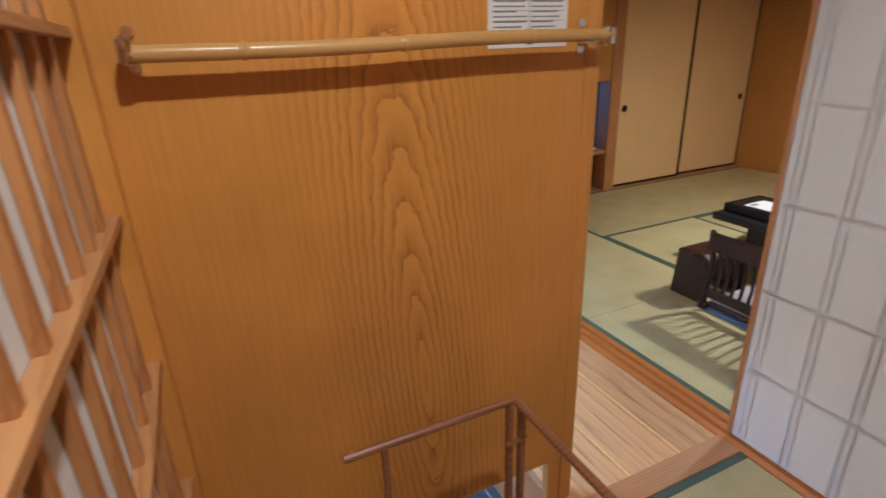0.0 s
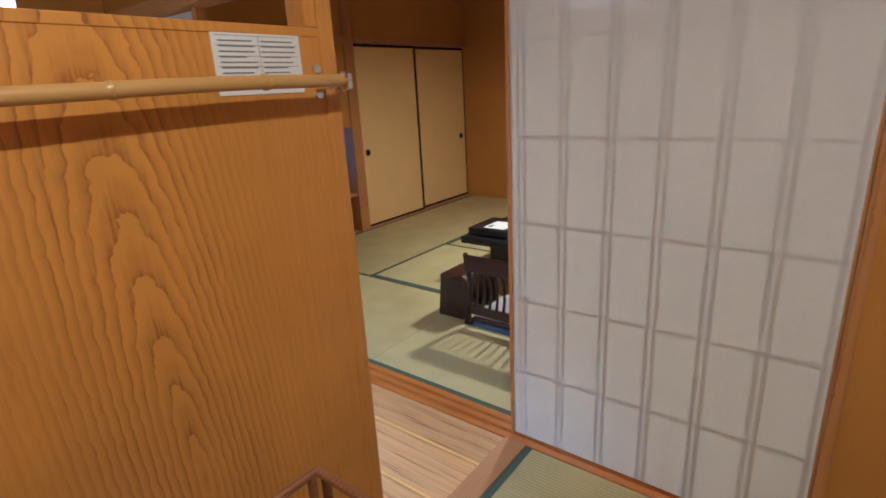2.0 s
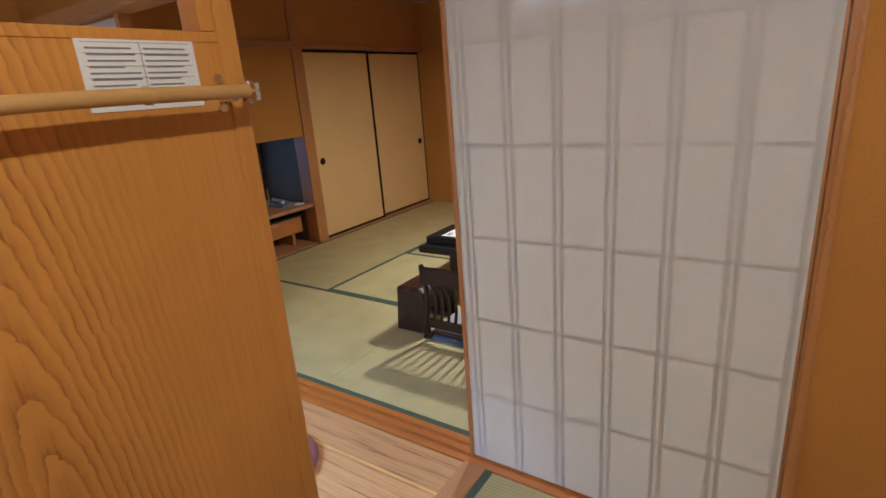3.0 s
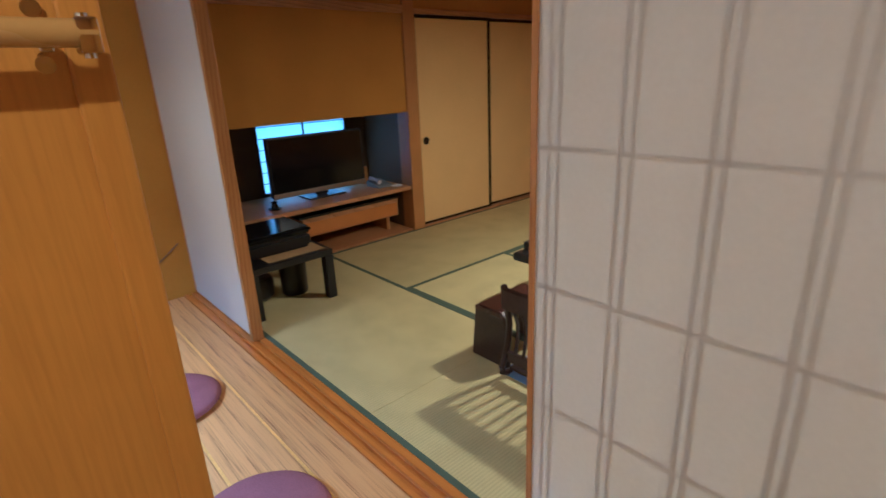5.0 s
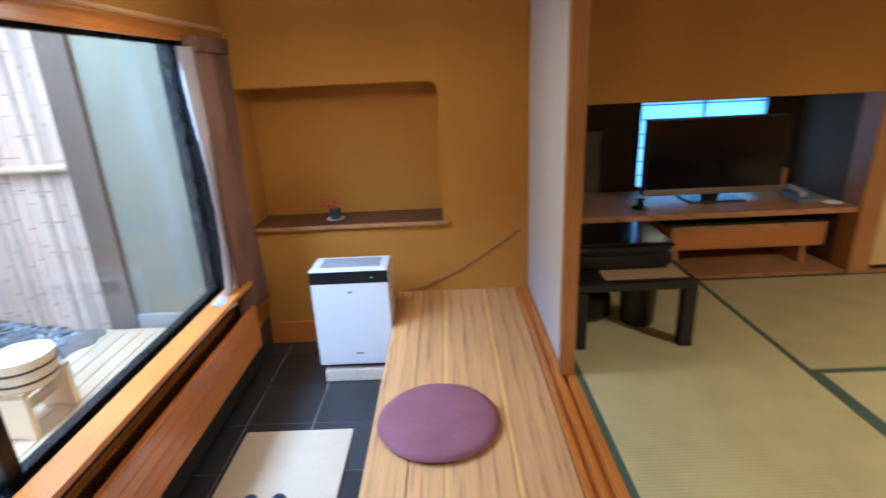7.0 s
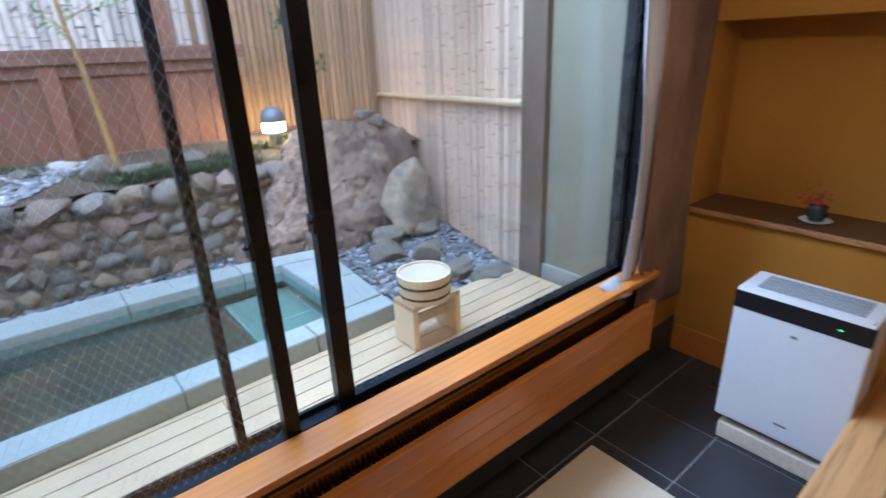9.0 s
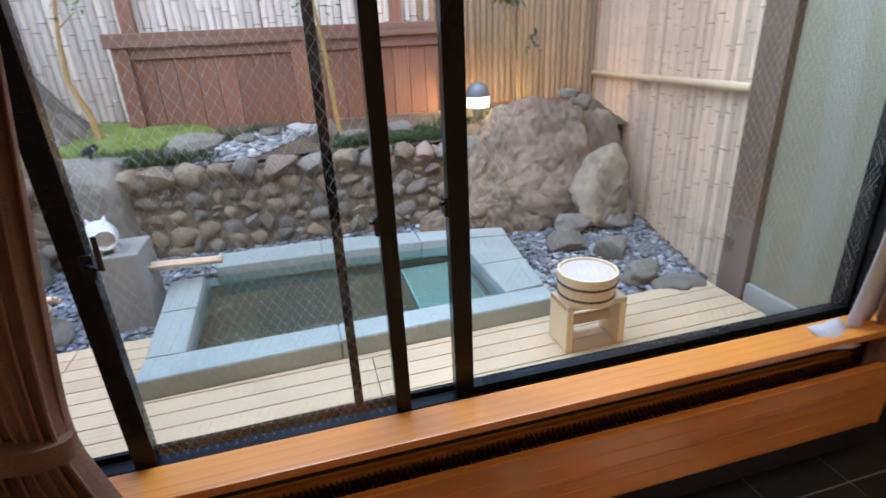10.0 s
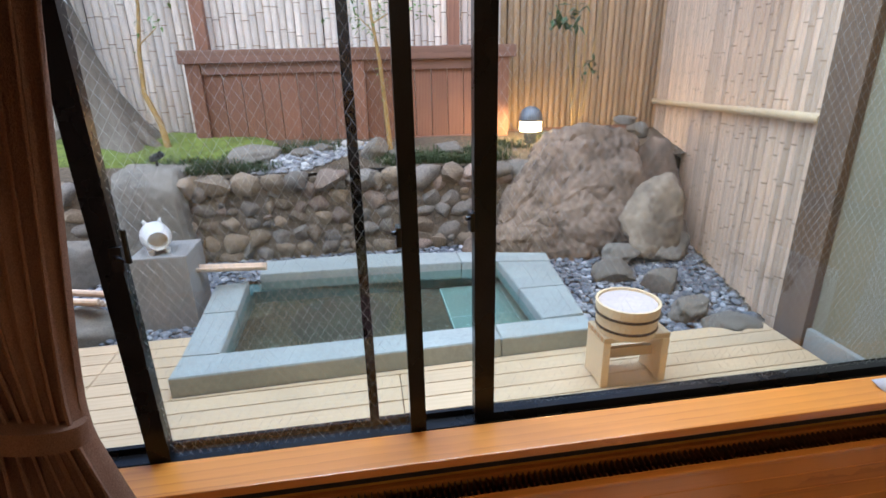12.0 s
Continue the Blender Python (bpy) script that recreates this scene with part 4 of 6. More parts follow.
# floor chair
chair = thing("floor_chair", (2.8, 1.94, 0.0), "dark bentwood legless floor chair with slatted back", "chair")
Y0, Y1 = 1.70, 2.17
for y in (Y0, Y1):
    part("side_rail", tube([(3.02, y, 0.017), (2.80, y, 0.016), (2.66, y, 0.016), (2.615, y, 0.018), (2.588, y, 0.034), (2.585, y, 0.06), (2.602, y, 0.10), (2.627, y, 0.17), (2.638, y, 0.26), (2.622, y, 0.36), (2.604, y, 0.44), (2.60, y, 0.455)], [0.015] * 10 + [0.016, 0.014], 8), M_DKWOOD, chair, "curved side rail", True)
part("top_rail", prism([(2.578, 0.355), (2.602, 0.355), (2.606, 0.44), (2.594, 0.456), (2.578, 0.45)], "y", Y0, Y1, 0.004), M_DKWOOD, chair)
part("lower_rail", box((2.605, Y0 + 0.01, 0.085), (2.63, Y1 - 0.01, 0.135), 0.005), M_DKWOOD, chair)
for k in range(9):
    y = Y0 + 0.05 + k * (Y1 - Y0 - 0.10) / 8
    part("slat", tube([(2.617, y, 0.13), (2.634, y, 0.20), (2.632, y, 0.28), (2.605, y, 0.36)], [0.0085] * 4, 6), M_DKWOOD, chair)
part("seat", box((2.63, Y0 + 0.005, 0.03), (3.02, Y1 - 0.005, 0.045), 0.005), M_DKWOOD, chair)


def pad(name, at, size, mat_, label, category, puff=0.5):
    t = thing(name, (at[0], at[1], at[2]), label, category)
    bm = bmesh.new()
    bmesh.ops.create_grid(bm, x_segments=18, y_segments=18, size=0.5)
    top = [v for v in bm.verts]
    for v in top:
        u, w = v.co.x * 2, v.co.y * 2
        k = (1 - abs(u) ** 3.2) * (1 - abs(w) ** 3.2)
        v.co = Vector((at[0] + v.co.x * size[0], at[1] + v.co.y * size[1], at[2] + 0.006 + size[2] * max(0, k) ** puff + 0.004 * noise.noise(Vector((u * 3, w * 3, 1)))))
    geo = bmesh.ops.extrude_face_region(bm, geom=bm.faces[:])
    for v in [g for g in geo["geom"] if isinstance(g, bmesh.types.BMVert)]:
        v.co.z = at[2]
    part("cover", bm, mat_, t, "", True)
    return t


pad("seat_cushion", (2.84, 1.93, 0.046), (0.36, 0.44, 0.06), M_PALECLOTH, "pale square cushion on the floor chair", "cushion")
pad("floor_cushion", (2.88, 1.95, 0.0), (0.52, 0.52, 0.026), M_BLUECLOTH, "flat blue cushion under the floor chair", "cushion")

# arm rest
arm = thing("arm_rest", (2.78, 2.31, 0.0), "dark reddish bent-plywood arm rest standing on the mats", "arm rest")
part("end_panel", prism([(2.19, 0.0), (2.43, 0.0), (2.405, 0.25), (2.385, 0.272), (2.235, 0.272), (2.215, 0.25)], "x", 2.655, 2.675, 0.004), M_DKWOOD, arm)
part("top", prism([(2.218, 0.252), (2.402, 0.252), (2.406, 0.268), (2.385, 0.284), (2.235, 0.284), (2.214, 0.268)], "x", 2.650, 3.00, 0.005), M_REDWOOD, arm, "reddish padded top")
part("end_panel", prism([(2.21, 0.0), (2.41, 0.0), (2.39, 0.25), (2.23, 0.25)], "x", 2.97, 2.995, 0.004), M_DKWOOD, arm)

# writing desk with box and bin
desk = thing("side_desk", (2.3, 3.85, 0.0), "low black side desk standing on the mats", "desk")
part("top", box((2.02, 3.56, 0.285), (2.56, 4.12, 0.325), 0.005), M_BLACK, desk)
for a, b in (((2.02, 3.56), (2.075, 3.62)), ((2.505, 3.56), (2.56, 3.62)), ((2.02, 4.06), (2.075, 4.12)), ((2.505, 4.06), (2.56, 4.12))):
    part("leg", box((*a, 0.0), (*b, 0.284), 0.004), M_BLACK, desk)
runner = thing("paper_mat", (2.35, 3.75, 0.325), "tan paper mat on the black desk", "mat")
part("sheet", box((2.16, 3.60, 0.3252), (2.53, 3.80, 0.3266)), surface("tan_paper", (0.50, 0.33, 0.14), 0.7), runner)
bx = thing("lacquer_box", (2.28, 3.85, 0.3266), "large black lacquer box on the side desk", "box")
part("body", prism([(2.06, 3.70), (2.50, 3.70), (2.50, 4.06), (2.06, 4.06)], "z", 0.327, 0.42, 0.02), M_BLACK, bx)
part("lid", prism([(2.055, 3.695), (2.505, 3.695), (2.505, 4.065), (2.055, 4.065)], "z", 0.421, 0.46, 0.015), M_SCREEN, bx, "glossy black lid")
binn = thing("waste_bin", (2.40, 3.83, 0.0), "black round waste bin under the desk", "bin")
part("bucket", lathe([(0.02, 0.004), (0.078, 0.004), (0.082, 0.01), (0.088, 0.22), (0.092, 0.225), (0.088, 0.228), (0.084, 0.22), (0.075, 0.02), (0.02, 0.015)], (2.40, 3.83, 0.0), 32), M_BLACK, binn, "", True)
stool = thing("round_bowl", (2.18, 3.90, 0.0), "black round lidded container under the desk", "container")
part("body", lathe([(0.02, 0.002), (0.07, 0.002), (0.10, 0.03), (0.105, 0.12), (0.09, 0.15), (0.02, 0.155)], (2.18, 3.90, 0.0), 28), M_BLACK, stool, "", True)

# television alcove
structure("tv_shelf", box((2.236, FW + 0.01, 0.372), (3.824, 4.98, 0.405), 0.003), M_TRIM_X, "brown wooden television shelf in the alcove", "shelf")
tv = thing("television", (3.12, 4.66, 0.405), "flat black television with champagne lower trim on the shelf", "television")
part("stand", box((2.96, 4.56, 0.4055), (3.30, 4.78, 0.418), 0.005), M_BLACK, tv)
part("neck", box((3.08, 4.655, 0.418), (3.18, 4.69, 0.47), 0.004), M_BLACK, tv)
part("cabinet", box((2.69, 4.63, 0.452), (3.545, 4.685, 0.918), 0.006), M_BLACK, tv)
part("screen", box((2.705, 4.627, 0.492), (3.53, 4.6295, 0.905)), M_SCREEN, tv, "dark glossy screen")
part("lower_trim", box((2.69, 4.624, 0.448), (3.545, 4.632, 0.485), 0.002), M_SILVER, tv, "champagne metal strip")
phone = thing("telephone", (3.66, 4.56, 0.405), "grey desk telephone with pale cord on the shelf", "telephone")
part("base", prism([(4.47, 0.4055), (4.66, 0.4055), (4.66, 0.455), (4.47, 0.425)], "x", 3.57, 3.72, 0.004), surface("phone_grey", (0.22, 0.24, 0.24), 0.5), phone)
part("handset", tube([(3.60, 4.49, 0.455), (3.60, 4.55, 0.472), (3.60, 4.63, 0.475)], [0.018, 0.012, 0.018], 10), M_PALECLOTH, phone, "pale handset", True)
part("cord", tube([(3.70, 4.46, 0.410), (3.74, 4.42, 0.410), (3.79, 4.43, 0.410), (3.77, 4.48, 0.410), (3.73, 4.47, 0.410)], 0.007, 8), M_WHITE, phone, "pale curled cord", True)
memo = thing("memo_box", (3.64, 4.78, 0.405), "tall wooden memo holder beside the telephone", "box")
part("board", box((3.60, 4.76, 0.4055), (3.66, 4.79, 0.56), 0.003), M_TRIM, memo)
trinket = thing("remote_holder", (2.63, 4.50, 0.405), "small dark trinket stand on the shelf", "stand")
part("dish", lathe([(0.01, 0.001), (0.045, 0.001), (0.05, 0.012), (0.03, 0.014), (0.02, 0.05), (0.028, 0.06), (0.01, 0.066)], (2.63, 4.50, 0.405), 20), M_SCREEN, trinket, "", True)
cab = thing("drawer_unit", (3.35, 4.6, 0.012), "long low wooden drawer box under the television shelf", "drawer")
part("body", box((2.83, 4.48, 0.13), (3.77, 4.80, 0.285), 0.004), M_TRIM_X, cab)
part("drawer_front", box((2.845, 4.472, 0.14), (3.755, 4.482, 0.25), 0.003), M_SILLWOOD, cab)
part("dark_rail", box((2.80, 4.47, 0.286), (3.79, 4.80, 0.305), 0.002), M_BLACK, cab)
for x in (2.86, 3.65):
    part("leg", box((x, 4.50, 0.0125), (x + 0.03, 4.78, 0.13), 0.002), M_TRIM, cab)
# papered alcove window
aw = structure("window_2", boxes(((2.765, 4.994, 0.415), (2.778, 5.01, 1.005)), ((3.612, 4.994, 0.415), (3.625, 5.01, 1.005)), ((2.778, 4.994, 0.415), (3.612, 5.01, 0.428)), ((2.778, 4.994, 0.992), (3.612, 5.01, 1.005))), M_DKWOOD, "small papered window behind the television", "window")
part("paper_sheet", box((2.778, 5.012, 0.425), (3.612, 5.0126, 0.995)), M_PAPER_FAR, aw, "bright white paper lit from outside")
part("upright_bar", box((3.19, 4.998, 0.428), (3.205, 5.011, 0.992)), M_DKWOOD, aw)
for k in range(6):
    z = 0.975 - 0.093 * k
    part("cross_bar", box((2.778, 5.0, z - 0.003), (3.612, 5.010, z + 0.003)), M_DKWOOD, aw)
# added glowing panel that lights the window paper from behind like daylight
backdrop = structure("backdrop_sky", box((2.3, 5.6, 0.0), (4.1, 5.62, 1.6)), glow("daylight_backdrop", (0.30, 0.66, 1.0), 1.25), "glowing panel standing in for daylight outside the papered window", "backdrop")

# slate tiles of the strip
y = 1.60
while y < FW:
    x = 0.147 - 0.32
    while x < 1.15:
        x0, x1, y0, y1 = max(x + 0.003, 0.336), min(x + 0.317, 1.149), y + 0.003, min(y + 0.317, FW - 0.001)
        if x1 - x0 > 0.02 and y1 - y0 > 0.02:
            part("tile", box((x0, y0, TILE - 0.012), (x1, y1, TILE), 0.0015), M_TILE, tile_floor)
        x += 0.32
    y += 0.32

# ---- garden ----
M_STONE = surface("garden_stone", (0.28, 0.22, 0.15), 0.9, 22, 6, 0.45, 0.8, random_tint=0.3)
M_BOULDER = surface("boulder_stone", (0.19, 0.14, 0.098), 0.92, 26, 3.2, 0.85, 1.0)
M_GREYROCK = surface("grey_rock", (0.195, 0.175, 0.14), 0.88, 40, 5, 0.35, 0.5, random_tint=0.2)
M_EARTH = surface("garden_earth", (0.10, 0.075, 0.045), 0.95, 40, 5, 0.45, 0.8)
M_MOSS = surface("moss", (0.15, 0.19, 0.032), 0.95, 120, 14, 0.75, 1.0)
M_RIM = surface("greenish_rim_stone", (0.31, 0.34, 0.31), 0.55, 50, 4, 0.16, 0.15, random_tint=0.07)
M_RIMSIDE = surface("tub_lining_stone", (0.17, 0.23, 0.225), 0.5, 40, 4, 0.25, 0.1)
M_HINOKI_Y = wood("hinoki_board", (0.56, 0.42, 0.25), (0.43, 0.30, 0.16), "Y", 14, 2, 1.2, 0.55, random_tint=0.06, streak=0.7)
M_HINOKI = wood("hinoki_wood", (0.74, 0.56, 0.33), (0.60, 0.41, 0.21), "Z", 16, 2, 1.0, 0.5, streak=0.7)
M_FENCEWOOD = wood("brown_fence_wood", (0.27, 0.13, 0.075), (0.15, 0.065, 0.038), "Z", 14, 3, 2.0, 0.6, random_tint=0.15, streak=0.6)
M_FENCECAP = wood("brown_cap_wood", (0.24, 0.13, 0.085), (0.14, 0.07, 0.045), "Y", 14, 3, 2.0, 0.6, streak=0.6)
M_POLE = surface("bamboo_pole", (0.74, 0.65, 0.54), 0.55, 40, 3, 0.22, 0.1, random_tint=0.22, stretch=(1, 1, 0.15))
M_SLAT = surface("split_bamboo", (0.62, 0.46, 0.32), 0.5, 45, 3, 0.22, 0.12, random_tint=0.2, stretch=(1, 1, 0.12))
M_BARK = surface("grey_bark", (0.16, 0.135, 0.10), 0.95, 30, 4, 0.4, 0.9, stretch=(1, 1, 0.3))
M_YBARK = surface("yellow_bark", (0.42, 0.27, 0.09), 0.85, 40, 6, 0.3, 0.3)
M_LEAF = surface("green_leaf", (0.15, 0.27, 0.05), 0.5, 60, 8, 0.4, 0.1)
M_LEAF_DARK = surface("dark_leaf", (0.05, 0.09, 0.03), 0.55, 60, 8, 0.4, 0.1)
M_GRASS = surface("tuft_grass", (0.055, 0.085, 0.03), 0.7, 60, 6, 0.5, 0.1)

structure("ground", box((-60, -60, -0.5), (0.0, 60, -0.115)), M_EARTH, "dark earth of the courtyard garden", "ground")
structure("ground_beyond", box((0.0, -60, -0.7), (60, 60, -0.55)), M_EARTH, "dark earth round the building", "ground")
structure("building_plinth", box((0.0, -2.0, -0.5), (0.22, 4.3, -0.11)), M_DARK, "dark plinth under the window", "wall")


def bed_height(x, y):
    back = min(1.0, max(0.0, (-x - 2.05) / 0.75))
    return 0.455 + back * (0.12 + 0.045 * (2.5 - y) * 0.6) + 0.02 * noise.noise(Vector((x * 3, y * 3, 0.5)))


def sheet(x0, x1, y0, y1, nx, ny, height):
    bm = bmesh.new()
    g = [[bm.verts.new((x0 + (x1 - x0) * i / nx, y0 + (y1 - y0) * j / ny, height(x0 + (x1 - x0) * i / nx, y0 + (y1 - y0) * j / ny))) for j in range(ny + 1)] for i in range(nx + 1)]
    for i in range(nx):
        for j in range(ny):
            bm.faces.new((g[i][j], g[i + 1][j], g[i + 1][j + 1], g[i][j + 1]))
    return bm


structure("planting_bed", sheet(-3.3, -2.04, -2.5, 5.1, 24, 90, bed_height), M_EARTH, "raised earth planting bed behind the stone wall", "ground", True)
structure("bed_core", box((-3.3, -2.5, -0.2), (-2.13, 5.1, 0.40)), M_EARTH, "earth core of the raised bed", "ground")
moss = tagged(part("moss_patch", sheet(-2.95, -2.25, -0.4, 1.75, 50, 130, lambda x, y: bed_height(x, y) - 0.03 + 0.065 * min(1, 3.2 * max(0, 1 - ((x + 2.62) / 0.36) ** 2 - ((y - 0.75) / 1.0) ** 2)) + 0.010 * noise.noise(Vector((x * 22, y * 22, 1)))), M_MOSS, None, "bright green moss carpet on the raised bed", True), category="moss", kind="stuff")


# stones
def rock_mesh(name, seed, sub=3, rough=0.25, flat=1.0, facets=5):
    bm = bmesh.new()
    bmesh.ops.create_icosphere(bm, subdivisions=sub, radius=1.0)
    r = random.Random(seed)
    cuts = [(Vector((r.uniform(-1, 1), r.uniform(-1, 1), r.uniform(-0.6, 1))).normalized(), r.uniform(0.55, 0.85)) for _ in range(facets)]
    for v in bm.verts:
        d = v.co.normalized()
        k = 1 + rough * noise.noise(d * 1.6 + Vector((seed * 3.1, 0, 0))) + 0.3 * rough * noise.noise(d * 5 + Vector((0, seed * 2.7, 0)))
        p = d * k
        for n, h in cuts:
            e = p.dot(n) - h
            if e > 0:
                p -= n * e * 0.85
        v.co = Vector((p.x, p.y, p.z * flat))
    me = mesh_of(name, bm, True)
    me.set_sharp_from_angle(angle=radians(52))
    return me


M_STONE_GREY = surface("grey_field_stone", (0.225, 0.20, 0.165), 0.9, 24, 6, 0.45, 0.8, random_tint=0.25)
M_STONE_PINK = surface("pinkish_field_stone", (0.28, 0.215, 0.165), 0.9, 20, 6, 0.45, 0.8, random_tint=0.22)
STONE_KINDS = (M_STONE, M_STONE_GREY, M_STONE_PINK, M_STONE, M_STONE_GREY)
STONES = [rock_mesh("stone", 20 + k, 2, 0.5, 1.0, 11) for k in range(15)]
for k, me in enumerate(STONES):
    me.materials.append(STONE_KINDS[k % 5])
WALL_FACE = lambda z: -1.945 - 0.10 * (z + 0.1)
wall = structure("stone_wall", prism([(-2.4, -0.2), (WALL_FACE(-0.2), -0.2), (WALL_FACE(0.43), 0.43), (-2.4, 0.43)], "y", -1.5, 3.6), surface("wall_joint_earth", (0.155, 0.125, 0.088), 0.95, 60, 9, 0.5, 1.0), "retaining wall of rounded field stones set in earth mortar", "wall")
rng = random.Random(11)


def wall_stone(y, z, w, h, depth):
    o = part("stone", STONES[rng.randrange(15)], M_STONE, wall)
    turn = Euler((rng.uniform(-0.5, 0.5), rng.uniform(-0.2, 0.2), rng.uniform(-0.25, 0.25))).to_matrix().to_4x4()
    o.matrix_basis = Matrix.Translation((WALL_FACE(z) - 0.012 + rng.uniform(-0.012, 0.008), y, z)) @ turn @ Matrix.Diagonal((depth, w * 0.60, h * 0.60, 1))


z = -0.10
while z < 0.34:
    h = rng.uniform(0.085, 0.135)
    y = -0.6 + rng.uniform(0, 0.1)
    while y < 3.35:
        w = rng.uniform(0.075, 0.175)
        if rng.random() < 0.16:
            wall_stone(y + 0.035, z + h * 0.24, 0.075, h * 0.52, 0.04)
            wall_stone(y + 0.035, z + h * 0.76, 0.07, h * 0.50, 0.04)
            y += 0.07
            continue
        wall_stone(y + w / 2, z + h / 2 + rng.uniform(-0.028, 0.028), w, h * rng.uniform(0.75, 1.25), 0.055)
        y += w * 0.98
    z += h * 0.96
y = -0.6
while y < 3.3:
    w = rng.uniform(0.09, 0.26)
    wall_stone(y + w / 2, 0.41 + rng.uniform(-0.012, 0.012), w * 1.06, rng.uniform(0.12, 0.16), 0.10)
    y += w


def rock(at, size, seed, label, turn=0.0, material=None, sub=4, rough=0.3, facets=6):
    o = tagged(part("rock", rock_mesh("rock", seed, sub, rough, 1.0, facets), material or M_GREYROCK), label, "rock")
    o.matrix_basis = Matrix.Translation(at) @ Matrix.Rotation(turn, 4, "Z") @ Matrix.Diagonal((*size, 1))
    return o


def hull_rock(points, label, seed, amount=0.034, material=None):
    bm = bmesh.new()
    for p in points:
        bm.verts.new(p)
    bmesh.ops.convex_hull(bm, input=bm.verts[:])
    for v in [v for v in bm.verts if not v.link_faces]:
        bm.verts.remove(v)
    bmesh.ops.bevel(bm, geom=bm.edges[:], offset=0.022, segments=1, affect="EDGES")
    bmesh.ops.triangulate(bm, faces=bm.faces[:])
    for _ in range(4):
        long = [e for e in bm.edges if e.calc_length() > 0.034]
        if long:
            bmesh.ops.subdivide_edges(bm, edges=long, cuts=1)
            bmesh.ops.triangulate(bm, faces=bm.faces[:])
    bm.normal_update()
    for v in bm.verts:
        p = v.co
        k = noise.noise(p * 4 + Vector((seed, 0, 0))) * 0.9 + 0.7 * noise.noise(p * 11 + Vector((0, seed, 0))) + 0.45 * noise.noise(p * 28) - 0.8 * max(0, 0.12 - abs(noise.noise(p * 6 + Vector((0, 0, seed))))) * 4
        v.co = p + v.normal * amount * k
    return tagged(part("rock", mesh_of("rock", bm, True), material or M_BOULDER), label, "rock")


hull_rock([(-1.60, 3.12, -0.14), (-1.62, 3.10, 0.06), (-1.80, 3.18, 0.28), (-1.90, 3.45, 0.50), (-1.95, 3.66, 0.68), (-1.92, 4.02, 0.69), (-2.1, 4.22, 0.58), (-1.72, 4.08, 0.48), (-1.50, 3.95, 0.05), (-1.50, 3.50, -0.14), (-1.52, 4.05, -0.14),
           (-1.55, 3.55, 0.10), (-1.66, 3.82, 0.40), (-2.35, 3.2, -0.1), (-2.4, 4.2, -0.1), (-2.3, 3.6, 0.6), (-1.58, 3.62, 0.22)], "huge brown weathered boulder leaning on the stone wall", 3.0)
hull_rock([(-1.38, 3.86, -0.02), (-1.34, 3.98, -0.06), (-1.42, 4.20, -0.04), (-1.58, 3.84, 0.18), (-1.40, 3.95, 0.22), (-1.46, 4.08, 0.42), (-1.56, 4.18, 0.46), (-1.60, 4.02, 0.38), (-1.62, 4.3, -0.1), (-1.42, 4.22, 0.3), (-1.65, 4.24, 0.40)], "pale upright standing stone beside the boulder", 7.0, 0.016, surface("pale_rock", (0.25, 0.20, 0.14), 0.9, 24, 5, 0.7, 1.0))
rock((-1.60, 4.12, -0.03), (0.26, 0.22, 0.10), 31, "flat brown stone at the foot of the boulder")
rock((-1.19, 3.66, -0.05), (0.095, 0.13, 0.085), 41, "brown rounded stone in the pebbles")
rock((-1.03, 3.86, -0.045), (0.11, 0.135, 0.10), 42, "grey rounded stone in the pebbles", 0.4)
rock((-0.70, 3.84, -0.055), (0.085, 0.14, 0.075), 43, "brownish rounded stone in the pebbles", 0.3)
rock((-0.52, 3.885, -0.045), (0.09, 0.125, 0.085), 44, "grey rounded stone beside the deck", -0.3)
rock((-1.42, 3.82, -0.03), (0.11, 0.16, 0.075), 45, "flat grey stone under the boulder", 0.2)
rock((-2.35, 1.52, 0.52), (0.13, 0.23, 0.085), 46, "large grey stone on the raised bed", 0.1)
rock((-2.36, 1.86, 0.52), (0.08, 0.10, 0.055), 47, "brown stone on the raised bed")
rock((-2.45, 2.00, 0.53), (0.07, 0.09, 0.06), 48, "brown stone on the raised bed")
rock((-2.52, 2.22, 0.545), (0.06, 0.09, 0.045), 49, "pale stone on the raised bed", 0, surface("white_rock", (0.50, 0.48, 0.44), 0.85, 40, 6, 0.2, 0.3))
rock((-2.30, 2.38, 0.53), (0.10, 0.11, 0.10), 50, "grey upright stone on the raised bed")
rock((-2.30, 2.58, 0.50), (0.09, 0.12, 0.06), 51, "blue-grey stone on the raised bed")
rock((-2.35, 2.90, 0.51), (0.09, 0.12, 0.06), 52, "grey stone on the raised bed")
rock((-2.15, 4.26, 0.62), (0.07, 0.08, 0.06), 53, "small grey stone on the boulder")
rock((-2.10, 4.12, 0.70), (0.06, 0.08, 0.04), 54, "small grey stone on the boulder")
hull_rock([(-1.84, 0.80, -0.14), (-1.84, 1.22, -0.14), (-1.98, 0.78, 0.52), (-2.0, 1.16, 0.54), (-2.35, 0.75, 0.52), (-2.35, 1.2, 0.50), (-1.86, 1.18, 0.40), (-1.88, 0.84, 0.45), (-2.3, 0.8, -0.14), (-2.3, 1.2, -0.14)], "tall smooth grey slab of rock in the wall", 5.0, 0.012, M_GREYROCK)
rock((-1.02, 0.90, -0.04), (0.20, 0.22, 0.13), 55, "grey boulder beside the stone basin block")
rock((-1.75, 0.55, 0.02), (0.20, 0.25, 0.16), 56, "grey boulder at the foot of the wall")
rock((-1.70, 3.02, -0.03), (0.10, 0.13, 0.10), 57, "brown stone behind the tub", 0, M_BOULDER)

